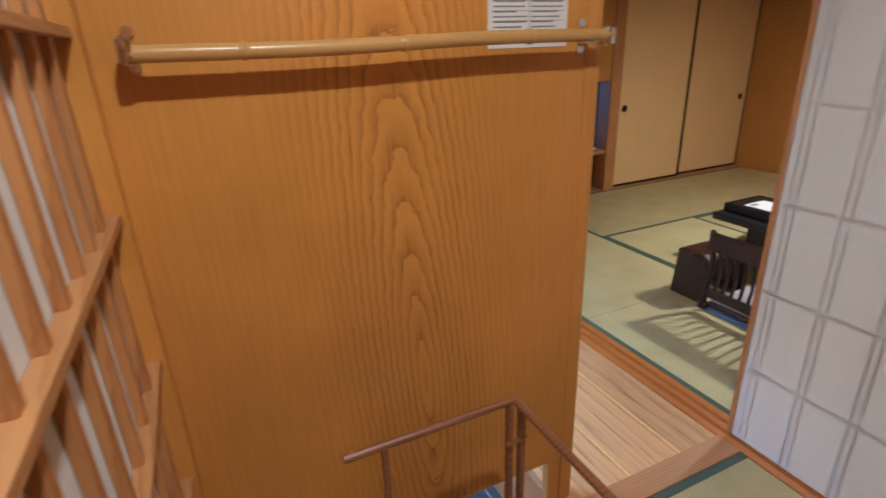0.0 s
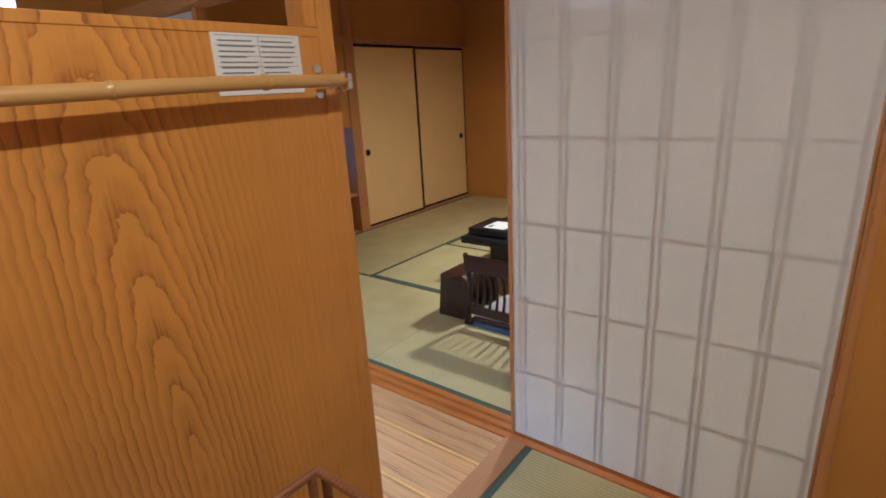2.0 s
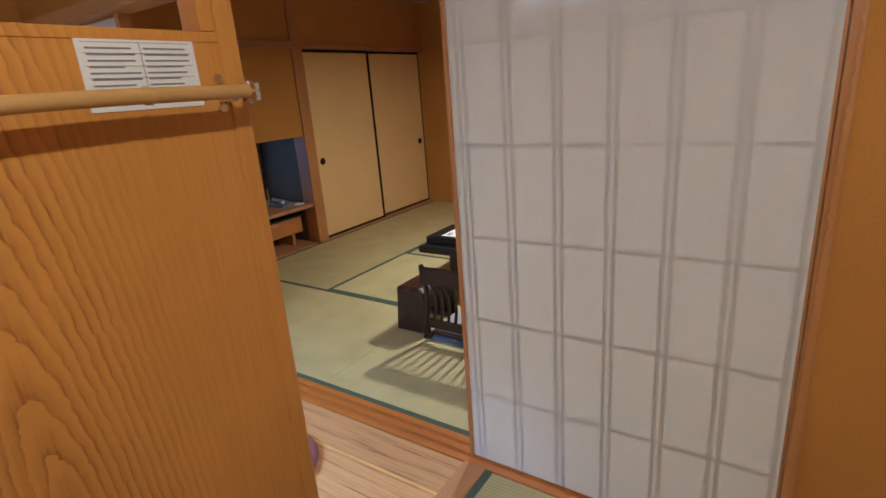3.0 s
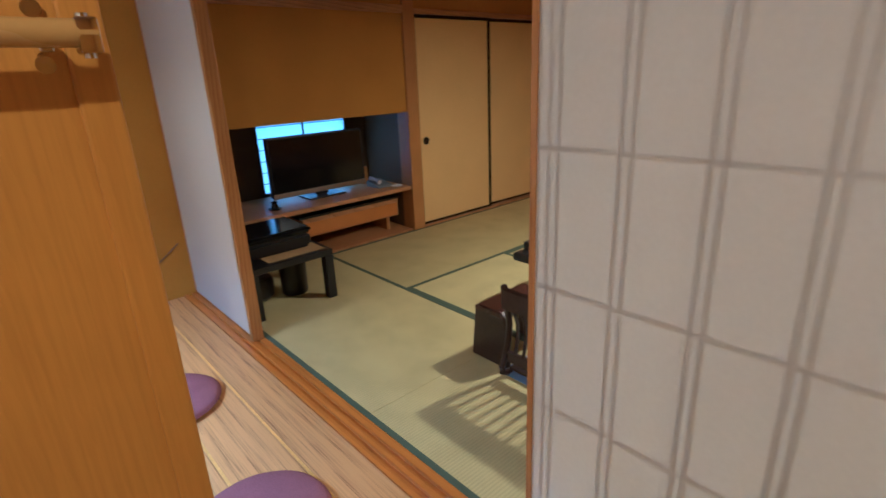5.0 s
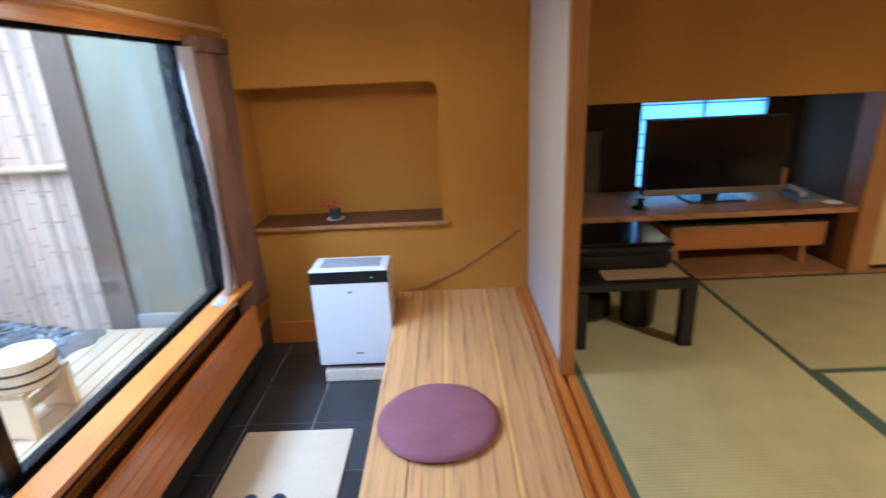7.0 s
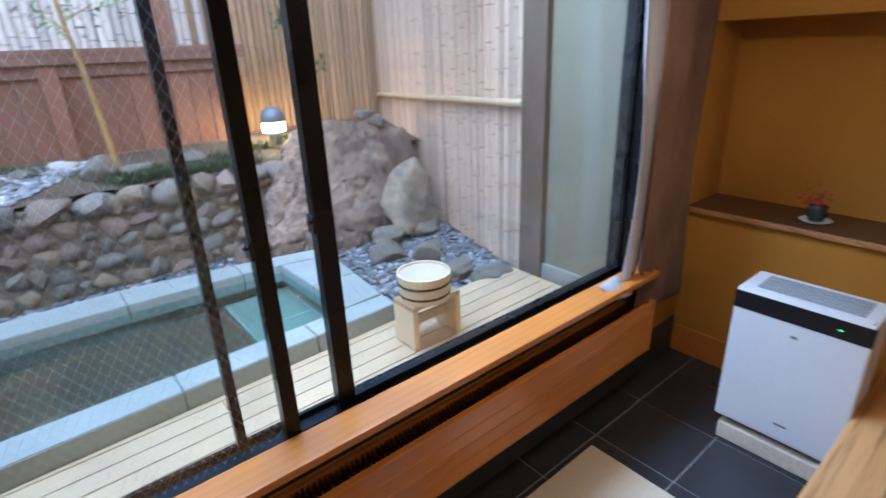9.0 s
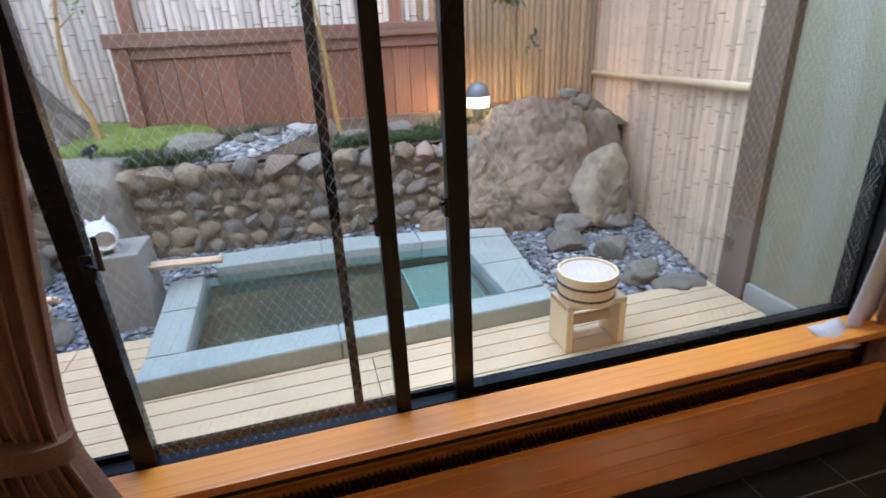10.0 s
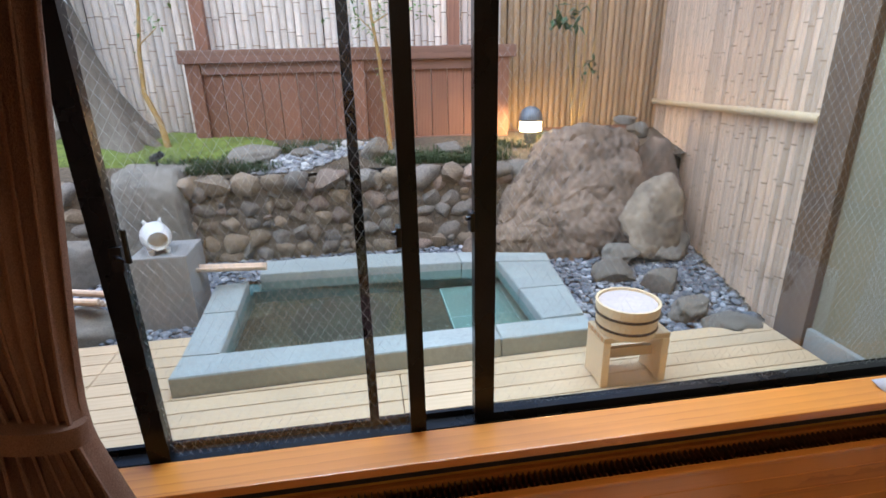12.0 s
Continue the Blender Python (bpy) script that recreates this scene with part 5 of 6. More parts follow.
rock((-2.02, 4.36, 0.20), (0.22, 0.20, 0.36), 58, "dark brown rock wedged behind the boulder", 0.3, M_BOULDER)
rock((-1.72, 4.30, 0.05), (0.2, 0.16, 0.16), 59, "brown rock wedged behind the standing stone", 0.1, M_BOULDER)
# pebbles
ico = bmesh.new()
bmesh.ops.create_icosphere(ico, subdivisions=2, radius=1.0)
ICO_V = np.array([v.co[:] for v in ico.verts])
ICO_F = np.array([[v.index for v in f.verts] for f in ico.faces])
ico.free()


def in_tub(x, y):
    return -1.60 < x < -0.36 and 1.50 < y < 3.22 + 0.10 * (-x - 0.4)


def pebbles(name, spots, material, label, size=(0.011, 0.021)):
    r = np.random.RandomState(4)
    n = len(spots)
    vs, fs = [], []
    for k, (x, y, z) in enumerate(spots):
        s = r.uniform(*size)
        sc = np.array([s * r.uniform(0.9, 1.5), s * r.uniform(0.8, 1.2), s * r.uniform(0.5, 0.75)])
        a, b = r.uniform(0, 6.28), r.uniform(-0.5, 0.5)
        ca, sa, cb, sb = math.cos(a), math.sin(a), math.cos(b), math.sin(b)
        rot = np.array([[ca, -sa, 0], [sa, ca, 0], [0, 0, 1]]) @ np.array([[1, 0, 0], [0, cb, -sb], [0, sb, cb]])
        vs.append((ICO_V * sc) @ rot.T + np.array([x, y, z]))
        fs.append(ICO_F + 42 * k)
    me = bpy.data.meshes.new(name)
    me.from_pydata(np.concatenate(vs).tolist(), [], np.concatenate(fs).tolist())
    me.shade_smooth()
    me.materials.append(material)
    return tagged(new(name, me), label, "pebbles", kind="stuff")


def pebble_material(name, dark, light):
    m = surface(name, dark, 0.45, 60, 8, 0.2, 0.1)
    n, l = m.node_tree.nodes, m.node_tree.links
    geo = n.new("ShaderNodeNewGeometry")
    r = ramp(n, [(0.0, shade(dark, 0.7)), (0.55, dark), (0.85, light), (1.0, shade(light, 1.5))])
    l.new(geo.outputs["Random Per Island"], r.inputs[0])
    l.new(r.outputs[0], n["Principled BSDF"].inputs["Base Color"])
    return m


M_PEBBLE = pebble_material("grey_pebble", (0.13, 0.145, 0.165), (0.27, 0.28, 0.29))
rr = np.random.RandomState(9)
spots = []
gx = -1.98
while gx < -0.42:
    gy = 0.5
    while gy < 4.5:
        x, y = gx + rr.uniform(-0.012, 0.012), gy + rr.uniform(-0.012, 0.012)
        limit = 4.07 + 0.29 * (-x - 0.45)
        if not in_tub(x, y) and y < limit and not (y < 1.5 and x > -0.80):
            spots.append((x, y, -0.092 + rr.uniform(-0.006, 0.012)))
        gy += 0.0265
    gx += 0.0265
pebbles("pebbles", spots, M_PEBBLE, "dark blue-grey river pebbles round the stone tub")
spots = [(x, y, bed_height(x, y) + 0.004) for x, y in ((rr.uniform(-2.6, -2.08), rr.uniform(1.55, 2.45)) for _ in range(900)) if abs(y - 1.75 - 0.9 * (-x - 2.1)) < 0.22]
pebbles("stream_pebbles", spots, pebble_material("pale_pebble", (0.22, 0.23, 0.24), (0.42, 0.42, 0.40)), "pale grey pebbles of a dry stream on the bed", (0.014, 0.026))

# stone tub
tub = thing("stone_tub", (-0.95, 2.4, -0.11), "sunken green-grey stone bathing tub full of water", "bath")
ZR = 0.05


def slab(pts, name="rim_slab"):
    return part(name, prism(pts, "z", -0.05, ZR, 0.004), M_RIM, tub)


FO = lambda y: -0.371 - 0.040 * (y - 1.546)
FI = lambda y: -0.527 - 0.020 * (y - 1.69)
for y0, y1 in ((1.545, 2.27), (2.273, 2.80), (2.803, 3.21)):
    slab([(FO(y0), y0), (FO(y1), y1), (FI(y1), y1), (FI(y0), y0)])
slab([(-0.529, 1.545), (-0.524, 1.69), (-0.90, 1.674), (-0.90, 1.523)])
slab([(-0.903, 1.523), (-0.903, 1.674), (-1.262, 1.657), (-1.238, 1.50)])
slab([(-0.556, 3.02), (-0.572, 3.215), (-0.88, 3.25), (-0.88, 3.012)])
slab([(-0.883, 3.012), (-0.883, 3.25), (-1.205, 3.285), (-1.262, 3.002)])
slab([(-1.34, 1.70), (-1.54, 1.70), (-1.545, 2.25), (-1.32, 2.25)])
slab([(-1.32, 2.253), (-1.545, 2.253), (-1.46, 2.80), (-1.29, 2.80)])
slab([(-1.29, 2.803), (-1.46, 2.803), (-1.34, 3.31), (-1.209, 3.29), (-1.266, 3.004)])
for a, b in (((-0.40, 1.56), (-0.55, 3.20)), ((-0.55, 1.56), (-1.34, 1.655)), ((-0.56, 3.06), (-1.28, 3.2)), ((-1.335, 1.62), (-1.44, 3.1))):
    part("side", box((*a, -0.55), (*b, -0.048)), M_RIMSIDE, tub, "dark wet stone side")
part("bottom", box((-1.45, 1.6, -0.58), (-0.45, 3.2, -0.52)), M_RIMSIDE, tub)
part("step", box((-1.30, 2.67, -0.52), (-0.56, 3.06, -0.10), 0.01), surface("pale_step_stone", (0.27, 0.31, 0.26), 0.5, 50, 4, 0.16, 0.15), tub, "submerged stone step")
M_JOINT = surface("pale_tub_joint", (0.55, 0.58, 0.52), 0.7, 60, 8, 0.3, 0.1)
for a, b in (((-1.28, 2.672, -0.0995), (-0.57, 2.678, -0.0975)), ((-1.28, 3.006, -0.0995), (-0.57, 3.011, -0.0975)), ((-0.93, 2.68, -0.0995), (-0.926, 3.0, -0.0978))):
    part("joint_line", box(a, b), M_JOINT, tub, "pale mortar joint")


water = structure("water", sheet(-1.335, -0.55, 1.64, 3.075, 2, 2, lambda x, y: 0.005), sheer("tub_water", (0.58, 0.84, 0.84), 0.03, 0.15, 0.9, 0.25), "clear greenish hot spring water in the tub", "water")
water.visible_shadow = False

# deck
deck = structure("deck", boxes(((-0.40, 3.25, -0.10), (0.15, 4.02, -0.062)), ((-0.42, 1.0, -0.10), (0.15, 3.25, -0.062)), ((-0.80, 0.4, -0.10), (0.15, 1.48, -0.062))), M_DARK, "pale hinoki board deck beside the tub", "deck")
skew = lambda y: -0.022 * (y - 2.5)
x = 0.20
while x > -0.80:
    x0, x1 = x - 0.0795, x - 0.001
    if x0 + skew(3.24) > FO(3.24) + 0.05:
        runs = [(0.3, 1.20), (1.203, 2.38), (2.383, 4.03)]
    else:
        runs = [(0.3, 1.20), (1.203, 1.54)]
        if x > -0.45:
            runs += [(1.543, 3.235), (3.238, 4.03)]
    for y0, y1 in runs:
        ledge = [FO(y) + 0.003 if 1.542 < y < 3.236 else -9 for y in (y0, y1)]
        a, b = max(x0 + skew(y0), ledge[0]), max(x0 + skew(y1), ledge[1])
        c, d = x1 + skew(y0), x1 + skew(y1)
        if c - a > 0.004 and d - b > 0.004:
            part("deck_board", prism([(a, y0), (c, y0), (d, y1), (b, y1)], "z", -0.06, -0.03, 0.0015), M_HINOKI_Y, deck)
    x -= 0.082

# stool and pail
stool2 = thing("bath_stool", (-0.215, 3.23, -0.03), "pale hinoki bath stool with finger joints on the deck", "stool")
for y in (3.10, 3.325):
    part("side_board", prism([(-0.285, -0.03), (-0.25, -0.03), (-0.245, -0.018), (-0.185, -0.018), (-0.18, -0.03), (-0.145, -0.03), (-0.145, 0.15), (-0.285, 0.15)], "y", y, y + 0.028, 0.002), M_HINOKI, stool2)
part("top_board", box((-0.285, 3.10, 0.1505), (-0.145, 3.353, 0.172), 0.003), M_HINOKI_Y, stool2)
part("stretcher", box((-0.225, 3.128, 0.05), (-0.205, 3.325, 0.09), 0.002), M_HINOKI_Y, stool2)
for k in range(5):
    part("joint_finger", box((-0.28 + 0.027 * k, 3.0985, 0.152), (-0.267 + 0.027 * k, 3.1005, 0.171)), M_TRIM, stool2)
pail = thing("wooden_pail", (-0.20, 3.205, 0.172), "round hinoki pail with two dark hoops standing on the stool", "pail")
part("staves", lathe([(0.02, 0.001), (0.100, 0.001), (0.104, 0.004), (0.113, 0.115), (0.113, 0.118), (0.104, 0.118), (0.102, 0.108), (0.02, 0.106)], (-0.20, 3.205, 0.172), 40), M_HINOKI, pail, "", True)
for z, r in ((0.030, 0.1072), (0.078, 0.1110)):
    part("hoop", lathe([(r, -0.005), (r + 0.0022, -0.004), (r + 0.0022, 0.004), (r, 0.005)], (-0.20, 3.205, 0.172 + z), 40), surface("dark_copper_hoop", (0.06, 0.04, 0.03), 0.4, metal=0.7), pail, "dark metal hoop", True)
part("inner_board", lathe([(0.002, 0), (0.1005, 0), (0.1005, 0.004), (0.002, 0.004)], (-0.20, 3.205, 0.278), 40), surface("bleached_board", (0.52, 0.43, 0.38), 0.7, 50, 6), pail, "bleached round board", True)

# spout block, pig and bamboo pipe
blk = thing("stone_block", (-1.18, 1.32, -0.115), "square grey concrete block holding the bamboo spout", "block")
part("block", box((-1.31, 1.195, -0.12), (-1.05, 1.45, 0.285), 0.008), surface("grey_concrete", (0.27, 0.26, 0.24), 0.9, 60, 5, 0.2, 0.3), blk)


def pig_body(profile, at, seg):
    bm = lathe(profile, at, seg)
    for z in (-0.05, 0.045):
        for y in (-0.036, 0.036):
            add_tube(bm, [(-0.05, y, z), (-0.078, y, z)], [0.016, 0.013], 10)
    for y in (-0.03, 0.03):
        add_tube(bm, [(0.055, y, 0.05), (0.082, y * 1.3, 0.055)], [0.014, 0.004], 8)
    return bm


pig = tagged(part("ceramic_pig", pig_body([(0.012, -0.02), (0.040, -0.028), (0.042, -0.078), (0.046, -0.085), (0.050, -0.08), (0.055, -0.07), (0.060, -0.05), (0.072, 0.0), (0.070, 0.045), (0.05, 0.08), (0.02, 0.092)], (0, 0, 0), 28), surface("white_ceramic", (0.72, 0.70, 0.66), 0.3, 60, 8, 0.06, 0.02), None, "white ceramic incense holder standing on the block", True), category="ornament")
pig.matrix_basis = Matrix.Translation((-1.15, 1.30, 0.356)) @ Matrix.Rotation(radians(25), 4, "Z") @ Matrix.Rotation(radians(-90), 4, "Y") @ Matrix.Diagonal((0.95, 0.95, 0.95, 1))
sp = thing("bamboo_spout", (-1.2, 1.6, 0.15), "split bamboo water spout running from the block to the tub", "spout")
bm = bmesh.new()
rows = []
for i in range(9):
    f = i / 8
    c = Vector((-1.17 - 0.08 * f, 1.44 + 0.32 * f, 0.185 - 0.045 * f))
    rows.append([bm.verts.new(c + Vector((0.030 * math.cos(a), 0, 0.030 * math.sin(a)))) for a in [math.pi + math.pi * k / 8 for k in range(9)]])
for a, b in zip(rows, rows[1:]):
    for j in range(8):
        bm.faces.new((a[j], a[j + 1], b[j + 1], b[j]))
o = part("half_pipe", bm, M_SLAT, sp, "", True)
o.modifiers.new("thick", "SOLIDIFY").thickness = 0.006
bund = thing("bamboo_bundle", (-1.05, 0.95, 0.06), "loose cut bamboo sticks lying on a stone", "bamboo")
for k in range(6):
    part("stick", tube([(-1.18 + 0.035 * k, 0.80, 0.10 + 0.02 * (k % 3)), (-1.14 + 0.03 * k, 1.06, 0.075 + 0.02 * (k % 3))], 0.014, 8), M_SLAT, bund)


# bamboo fences
def pole_mesh(seed, r, height, seg=8, half=False):
    rg = random.Random(seed)
    prof, z = [], 0.0
    nxt = rg.uniform(0.05, 0.25)
    prof.append((r, 0.0))
    while nxt < height - 0.05:
        prof += [(r, nxt - 0.03), (r, nxt - 0.007), (r * 1.05, nxt - 0.003), (r * 0.96, nxt), (r * 1.04, nxt + 0.003), (r * 0.99, nxt + 0.007), (r * 0.99, nxt + 0.03)]
        nxt += rg.uniform(0.17, 0.30)
    prof.append((r * 0.95, height))
    bm = bmesh.new()
    n = seg
    span = math.pi if half else math.tau
    cnt = n + 1 if half else n
    rings = [[bm.verts.new((q * math.cos(k * span / n), (0.7 if half else 1.0) * q * math.sin(k * span / n), zz)) for k in range(cnt)] for q, zz in prof]
    for i, (a, b) in enumerate(zip(rings, rings[1:])):
        for k in range(n):
            j = (k + 1) % cnt
            bm.faces.new((a[k], a[j], b[j], b[k])).material_index = 1 if i % 7 in (3, 4) else 0
    return mesh_of("bamboo_cane", bm, True)


CANES = [pole_mesh(60 + k, 0.0275, 1.85, 8) for k in range(10)]
HALVES = [pole_mesh(80 + k, 0.031, 2.3, 6, True) for k in range(12)]
M_NODE = surface("bamboo_node", (0.30, 0.21, 0.13), 0.8, 60, 8, 0.3, 0.2)
M_POLE_TAN = surface("tan_bamboo_pole", (0.38, 0.25, 0.13), 0.5, 40, 3, 0.25, 0.1, random_tint=0.25, stretch=(1, 1, 0.15))
TAN_CANES = [me.copy() for me in CANES]
for group, cloth in ((CANES, M_POLE), (TAN_CANES, M_POLE_TAN), (HALVES, M_SLAT)):
    for me in group:
        me.materials.append(cloth)
        me.materials.append(M_NODE)
fence_b = structure("bamboo_fence_back", box((-3.10, -2.5, -0.2), (-3.06, 5.0, 2.28)), M_DARK, "tall fence of upright round bamboo canes", "fence")
rng = random.Random(3)
y = -2.4
while y < 4.88:
    o = part("bamboo_cane", (TAN_CANES if y > 3.0 + rng.uniform(0, 0.5) else CANES)[rng.randrange(10)], M_POLE, fence_b)
    o.matrix_basis = Matrix.Translation((-3.02 + rng.uniform(-0.006, 0.006), y, 0.42 + rng.uniform(-0.05, 0.03))) @ Euler((rng.uniform(-0.006, 0.006), 0, rng.uniform(0, 6))).to_matrix().to_4x4()
    y += 0.0535
for y in (1.19, 3.06, -0.7):
    part("fence_post", box((-2.98, y - 0.045, 0.3), (-2.90, y + 0.045, 2.3), 0.006), M_FENCEWOOD, fence_b, "brown wooden post")
part("ground_board", box((-2.985, -2.5, 0.35), (-2.965, 4.8, 0.56), 0.003), M_FENCECAP, fence_b, "dark board along the ground")
P0, P1 = Vector((-0.46, 4.105, 0)), Vector((-3.05, 4.875, 0))
run = (P1 - P0)
length, ang = run.length, math.atan2(run.y, run.x)
fence_s = structure("bamboo_fence_side", prism([(P0.x, P0.y + 0.035), (P1.x, P1.y + 0.035), (P1.x, P1.y + 0.07), (P0.x, P0.y + 0.07)], "z", -0.3, 2.2), M_DARK, "fence faced with split bamboo slats", "fence")
s = 0.03
while s < length:
    o = part("bamboo_slat", HALVES[rng.randrange(12)], M_SLAT, fence_s)
    p = P0 + run * (s / length)
    o.matrix_basis = Matrix.Translation((p.x, p.y + 0.030, -0.12 + rng.uniform(-0.02, 0.02))) @ Matrix.Rotation(ang, 4, "Z") @ Euler((0, rng.uniform(-0.006, 0.006), 0)).to_matrix().to_4x4() @ Matrix.Diagonal((rng.uniform(0.68, 0.76), rng.uniform(0.8, 1.25), 1, 1))
    s += 0.050
pz = lambda s: 0.862 - 0.12 * s / length
pp = []
for k in range(40):
    s = length * k / 39
    p = P0 + run * (s / length)
    pp.append((p.x - 0.006, p.y - 0.012, pz(s)))
part("rail_pole", tube(pp, [0.021 + (0.003 if k % 7 == 3 else 0) for k in range(40)], 10), surface("pale_bamboo_rail", (0.60, 0.46, 0.27), 0.4, 30, 5, 0.15, 0.03), fence_s, "pale yellow bamboo rail", True)

# plank screen
scrn = thing("plank_screen", (-2.75, 2.3, 0.5), "low reddish-brown plank screen with a thick cap", "screen")
part("cap", box((-2.80, 1.07, 1.135), (-2.68, 3.50, 1.225), 0.006), M_FENCECAP, scrn)
for y in (1.155, 2.30, 3.40):
    part("post", box((-2.785, y - 0.05, 0.40), (-2.70, y + 0.05, 1.135), 0.004), M_FENCEWOOD, scrn)
for y0, y1 in ((1.206, 2.249), (2.351, 3.349)):
    part("top_rail", box((-2.775, y0, 1.06), (-2.715, y1, 1.134), 0.004), M_FENCECAP, scrn)
    part("bottom_rail", box((-2.775, y0, 0.50), (-2.715, y1, 0.565), 0.004), M_FENCECAP, scrn)
    n = 8
    w = (y1 - y0) / n
    for k in range(n):
        part("plank", box((-2.755, y0 + k * w + 0.002, 0.565), (-2.738, y0 + (k + 1) * w - 0.002, 1.06), 0.003), M_FENCEWOOD, scrn)

# garden lamp
LX, LY = -2.50, 3.57
lampg = thing("garden_lamp", (LX, LY, 0.5), "short garden lamp with grey dome and lit ribbed glass", "lamp")
part("post", tube([(LX, LY, 0.42), (LX, LY, 0.60)], 0.045, 16), surface("lamp_metal", (0.10, 0.105, 0.11), 0.5, metal=0.5), lampg, "", True)
gl = part("glass", lathe([(0.05, 0.595), (0.082, 0.60), (0.085, 0.62), (0.082, 0.64), (0.085, 0.66), (0.082, 0.675), (0.05, 0.676)], (LX, LY, 0), 28), glow("lit_ribbed_glass", (1.0, 0.72, 0.34), 6.0), lampg, "glowing ribbed glass", True)
gl.visible_shadow = False
part("dome", lathe([(0.088, 0.676), (0.090, 0.69), (0.084, 0.725), (0.066, 0.757), (0.038, 0.776), (0.01, 0.782)], (LX, LY, 0), 28), surface("grey_dome", (0.17, 0.19, 0.21), 0.45, metal=0.3), lampg, "grey metal dome", True)


# plants
def leaf_cloud(r, centre, spread, count, size, bm, droop=0.4):
    for _ in range(count):
        c = Vector(centre) + Vector((r.gauss(0, spread[0]), r.gauss(0, spread[1]), r.gauss(0, spread[2])))
        d = Vector((r.uniform(-1, 1), r.uniform(-1, 1), r.uniform(-droop - 0.3, 0.3))).normalized()
        side = d.cross(Vector((r.uniform(-0.3, 0.3), r.uniform(-0.3, 0.3), 1))).normalized()
        s = r.uniform(*size)
        up = side.cross(d) * s * 0.08
        pts = [c, c + d * s * 0.4 + side * s * 0.22 + up, c + d * s, c + d * s * 0.4 - side * s * 0.22 + up]
        bm.faces.new([bm.verts.new(p) for p in pts])


def sapling(label, base, spine, radii, bark, clouds, leaf, twigs=()):
    t = thing("sapling", base, label, "tree", "young garden trees")
    part("trunk", tube(spine, radii, 8), bark, t, "", True)
    for tw in twigs:
        part("branch", tube(tw, [0.006, 0.003], 6), bark, t)
    bm = bmesh.new()
    r = random.Random(len(clouds) * 7 + int(base[1] * 10))
    for centre, spread, count, size in clouds:
        leaf_cloud(r, centre, spread, count, size, bm)
    part("crown", bm, leaf, t, "sparse green leaves")


sapling("thin crooked sapling with a yellowish stem", (-2.55, 0.95, 0.58), [(-2.55, 0.95, 0.55), (-2.55, 0.93, 0.75), (-2.56, 0.86, 0.95), (-2.56, 0.88, 1.2), (-2.57, 0.93, 1.5), (-2.58, 0.90, 2.1)], [0.026, 0.02, 0.017, 0.014, 0.011, 0.006], M_YBARK,
        [((-2.55, 1.02, 1.38), (0.05, 0.06, 0.06), 14, (0.03, 0.06)), ((-2.55, 0.95, 1.9), (0.2, 0.2, 0.2), 120, (0.04, 0.08))], M_LEAF, [[(-2.56, 0.88, 1.25), (-2.55, 1.02, 1.36)]])
sapling("slender sapling with light green leaves before the plank screen", (-2.45, 2.50, 0.52), [(-2.45, 2.50, 0.5), (-2.45, 2.48, 0.8), (-2.45, 2.46, 1.1), (-2.44, 2.42, 1.4), (-2.44, 2.38, 2.0)], [0.018, 0.015, 0.013, 0.010, 0.005], M_YBARK,
        [((-2.45, 2.36, 1.38), (0.07, 0.10, 0.05), 70, (0.03, 0.06)), ((-2.45, 2.62, 1.46), (0.07, 0.12, 0.06), 60, (0.03, 0.06)), ((-2.42, 2.45, 0.95), (0.02, 0.03, 0.08), 8, (0.025, 0.04)), ((-2.45, 2.4, 1.85), (0.2, 0.3, 0.2), 200, (0.04, 0.07))], M_LEAF,
        [[(-2.45, 2.44, 1.3), (-2.45, 2.34, 1.40)], [(-2.44, 2.42, 1.36), (-2.45, 2.6, 1.46)]])
shrub = thing("shrub", (-2.6, 3.98, 0.5), "thin-stemmed shrub with long glossy leaves", "shrub")
for k, (dy, top) in enumerate(((-0.03, 1.7), (0.02, 1.9), (0.06, 1.5), (-0.06, 1.3))):
    part("stem", tube([(-2.6, 3.98 + dy * 0.4, 0.45), (-2.6, 3.98 + dy, 0.9), (-2.58, 3.98 + 2.2 * dy, top)], [0.011, 0.008, 0.004], 6), M_YBARK, shrub)
bm = bmesh.new()
r = random.Random(77)
leaf_cloud(r, (-2.55, 3.84, 1.38), (0.05, 0.07, 0.05), 42, (0.07, 0.12), bm, 0.8)
leaf_cloud(r, (-2.55, 4.05, 1.05), (0.04, 0.06, 0.04), 26, (0.05, 0.08), bm, 0.5)
leaf_cloud(r, (-2.6, 3.95, 1.85), (0.15, 0.2, 0.15), 120, (0.06, 0.1), bm, 0.8)
part("leaves", bm, M_LEAF_DARK, shrub, "long glossy green leaves")


def tree(base, spine, radii, label):
    t = thing("tree", base, label, "tree", "old garden trees")
    bm = tube(spine, radii, 18)
    for v in bm.verts:
        a = math.atan2(v.co.y - base[1], v.co.x - base[0])
        k = max(0, 1 - (v.co.z - base[2]) / 0.35)
        v.co.x += 0.03 * k * math.sin(4 * a)
        v.co.y += 0.05 * k * math.sin(3 * a + 1)
    part("trunk", bm, M_BARK, t, "", True)
    for dy in (0.25, -0.25):
        part("root", tube([(base[0] + 0.05, base[1] + 0.35 * dy, base[2] + 0.12), (base[0] + 0.12, base[1] + 0.8 * dy, base[2] + 0.02), (base[0] + 0.16, base[1] + 1.2 * dy, base[2] - 0.05)], [0.06, 0.045, 0.02], 8), M_BARK, t, "", True)


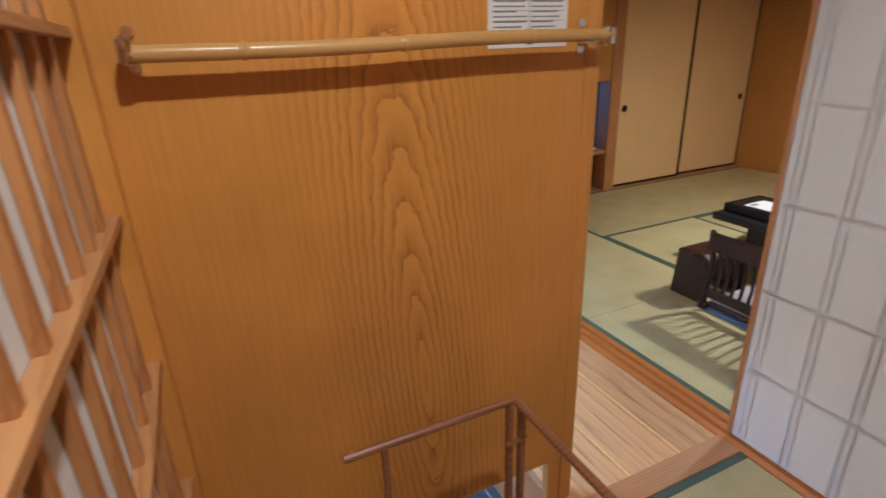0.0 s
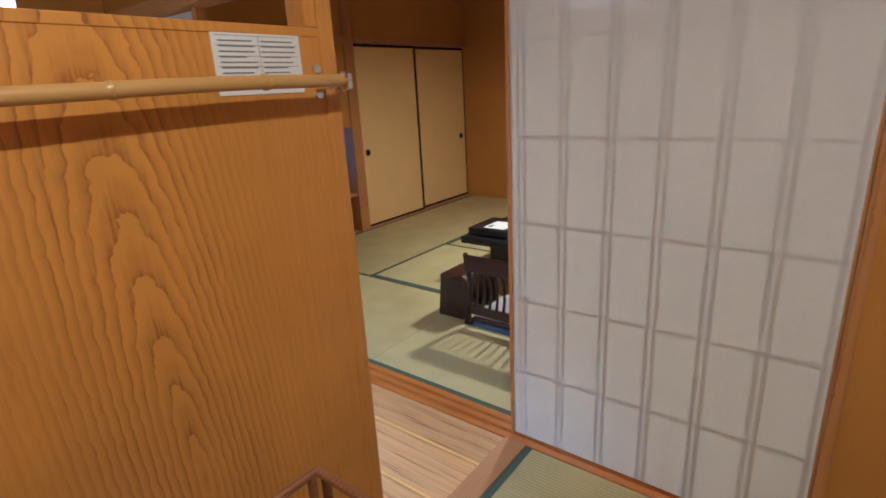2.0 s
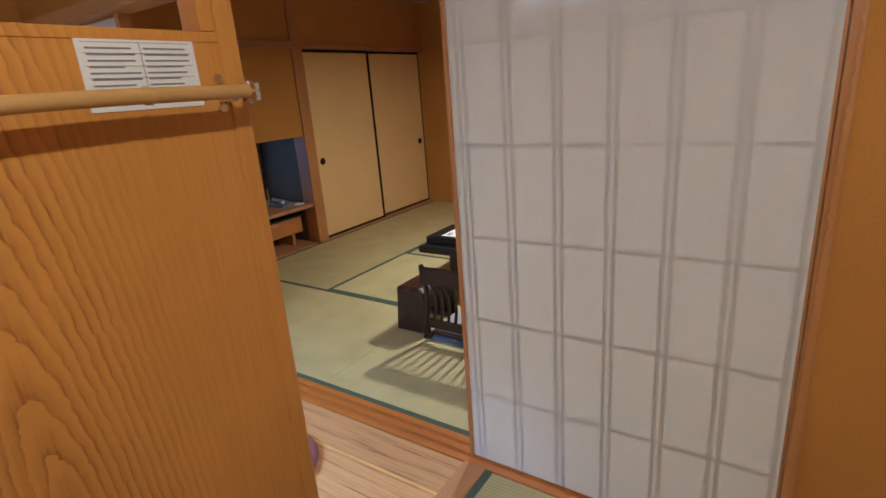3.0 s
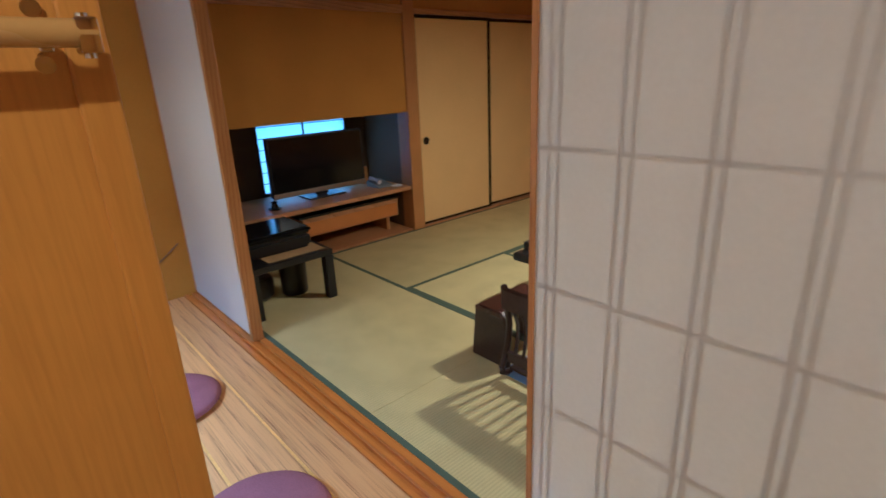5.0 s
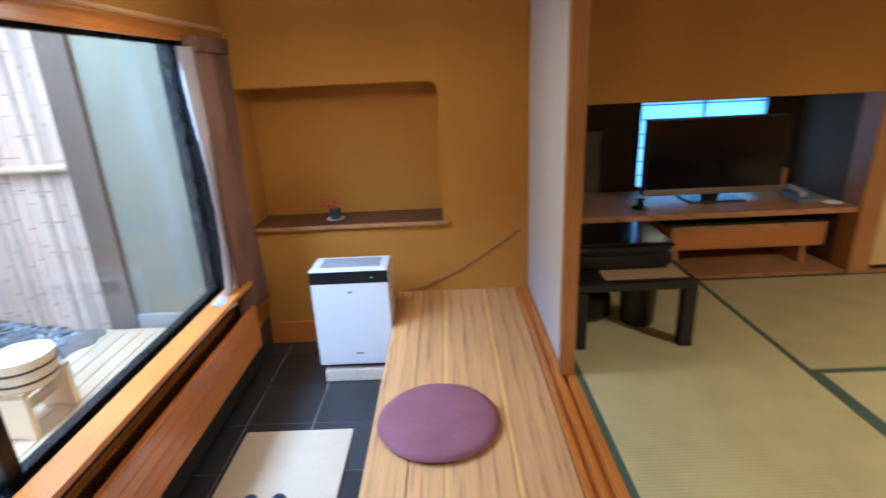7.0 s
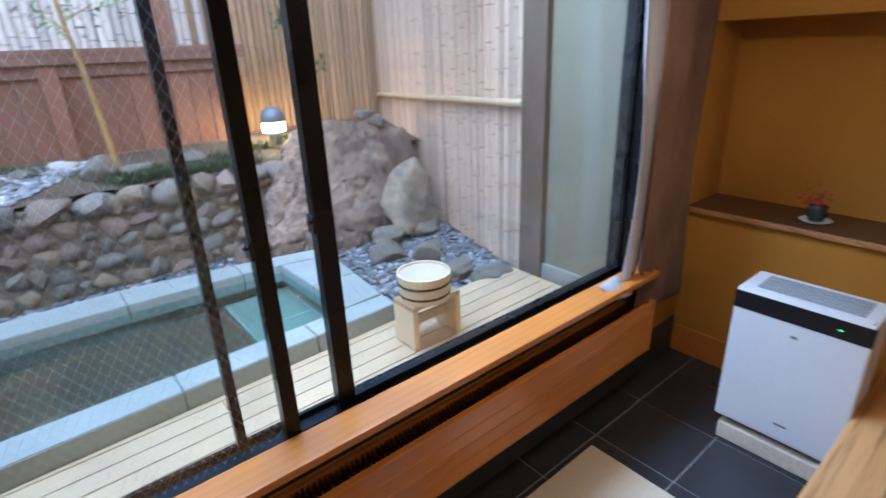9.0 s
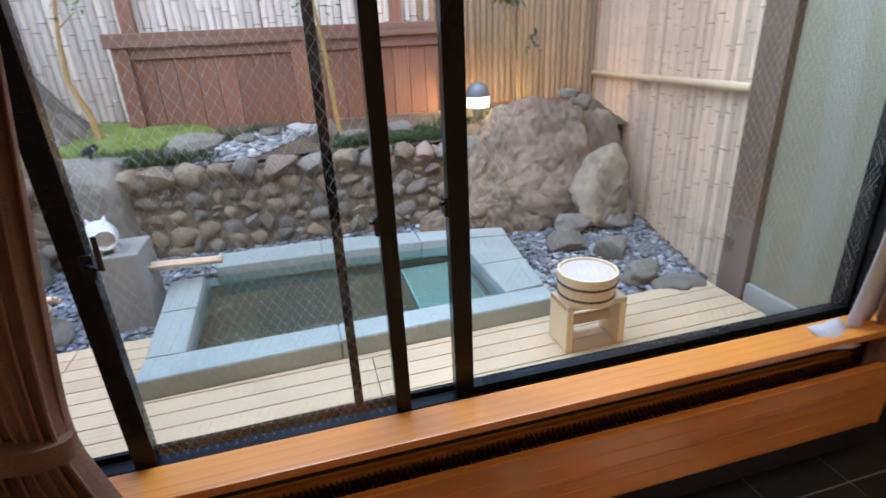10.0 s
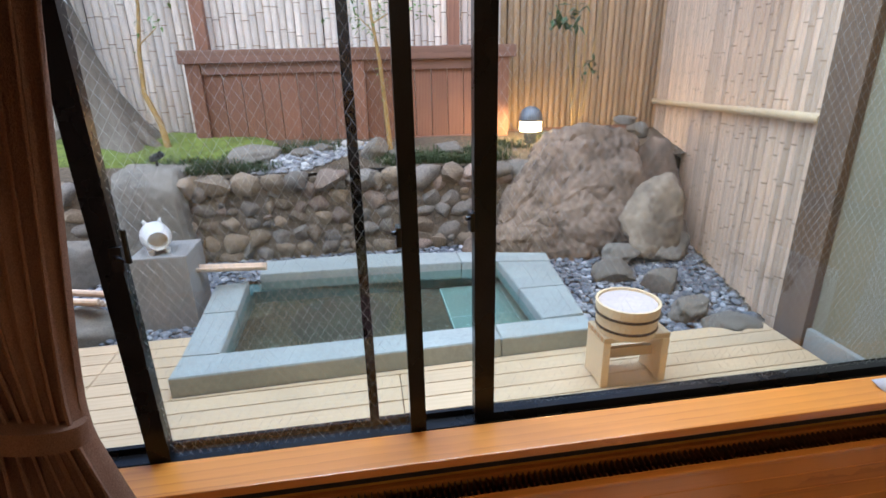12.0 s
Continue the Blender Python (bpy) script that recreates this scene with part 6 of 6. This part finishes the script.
tree((-2.72, 0.62, 0.60), [(-2.72, 0.62, 0.52), (-2.72, 0.615, 0.62), (-2.72, 0.58, 0.72), (-2.72, 0.50, 0.95), (-2.72, 0.42, 1.2), (-2.72, 0.33, 1.6), (-2.72, 0.28, 2.6)], [0.30, 0.22, 0.16, 0.125, 0.115, 0.11, 0.10], "old leaning tree trunk with flared grey roots")
tree((-2.85, 0.30, 0.60), [(-2.85, 0.30, 0.52), (-2.85, 0.295, 0.66), (-2.85, 0.25, 0.9), (-2.85, 0.18, 1.2), (-2.85, 0.10, 1.6), (-2.85, 0.05, 2.6)], [0.20, 0.14, 0.11, 0.10, 0.095, 0.09], "second slim leaning grey tree trunk")

r = random.Random(21)
bm = bmesh.new()
clumps = [(-2.2, 1.25), (-2.25, 1.05), (-2.3, 1.42), (-2.45, 1.75), (-2.2, 2.45), (-2.25, 2.62), (-2.2, 2.75), (-2.3, 2.85), (-2.2, 2.95), (-2.3, 3.1), (-2.25, 3.2), (-2.45, 3.3), (-2.4, 3.45), (-2.5, 2.1), (-2.55, 1.95), (-2.35, 0.9), (-2.3, 1.15), (-2.45, 3.75), (-2.6, 3.75), (-2.15, 2.55)]
clumps += [(-2.13, 1.2 + 0.055 * k) for k in range(9)] + [(-2.13, 2.5 + 0.06 * k) for k in range(13)]
for cx, cy in clumps:
    for _ in range(150):
        x, y = cx + r.gauss(0, 0.05), cy + r.gauss(0, 0.06)
        if x > -2.07:
            continue
        z = bed_height(x, y) - 0.01
        a, h, b = r.uniform(0, math.tau), r.uniform(0.035, 0.085), r.uniform(0.2, 1.1)
        d = Vector((math.cos(a), math.sin(a), 0))
        w = Vector((-d.y, d.x, 0)) * 0.0022
        p = Vector((x, y, z))
        m1, m2 = p + d * h * b * 0.35 + Vector((0, 0, h * 0.7)), p + d * h * b + Vector((0, 0, h * 0.75))
        q = [bm.verts.new(v) for v in (p - w, p + w, m1 + w, m2, m1 - w)]
        bm.faces.new(q)
tagged(part("tuft_grass", bm, M_GRASS, None, "dark green tufts of dwarf grass on the bed"), category="grass", kind="stuff")
bm = bmesh.new()
for _ in range(1500):
    x, y = r.uniform(-2.6, -2.08), r.choice((r.gauss(1.25, 0.22), r.gauss(3.3, 0.3)))
    z = bed_height(x, y) + r.uniform(0, 0.02)
    a = r.uniform(0, math.tau)
    d = Vector((math.cos(a), math.sin(a), r.uniform(-0.3, 0.5))) * r.uniform(0.015, 0.04)
    w = Vector((-d.y, d.x, 0)) * 0.06
    p = Vector((x, y, z))
    bm.faces.new([bm.verts.new(v) for v in (p - w, p + w, p + d)])
tagged(part("dry_litter", bm, surface("dry_litter", (0.28, 0.17, 0.08), 0.9), None, "dry brown needles scattered on the bed"), category="litter", kind="stuff")
spot_l = thing("spot_lamp", (-2.12, 1.02, 0.56), "small black garden spotlight on the rock", "lamp")
part("barrel", tube([(-2.14, 0.98, 0.575), (-2.08, 1.06, 0.61)], 0.022, 12), M_BLACK, spot_l, "", True)
part("stake", tube([(-2.12, 1.01, 0.50), (-2.12, 1.01, 0.58)], 0.008, 8), M_BLACK, spot_l)
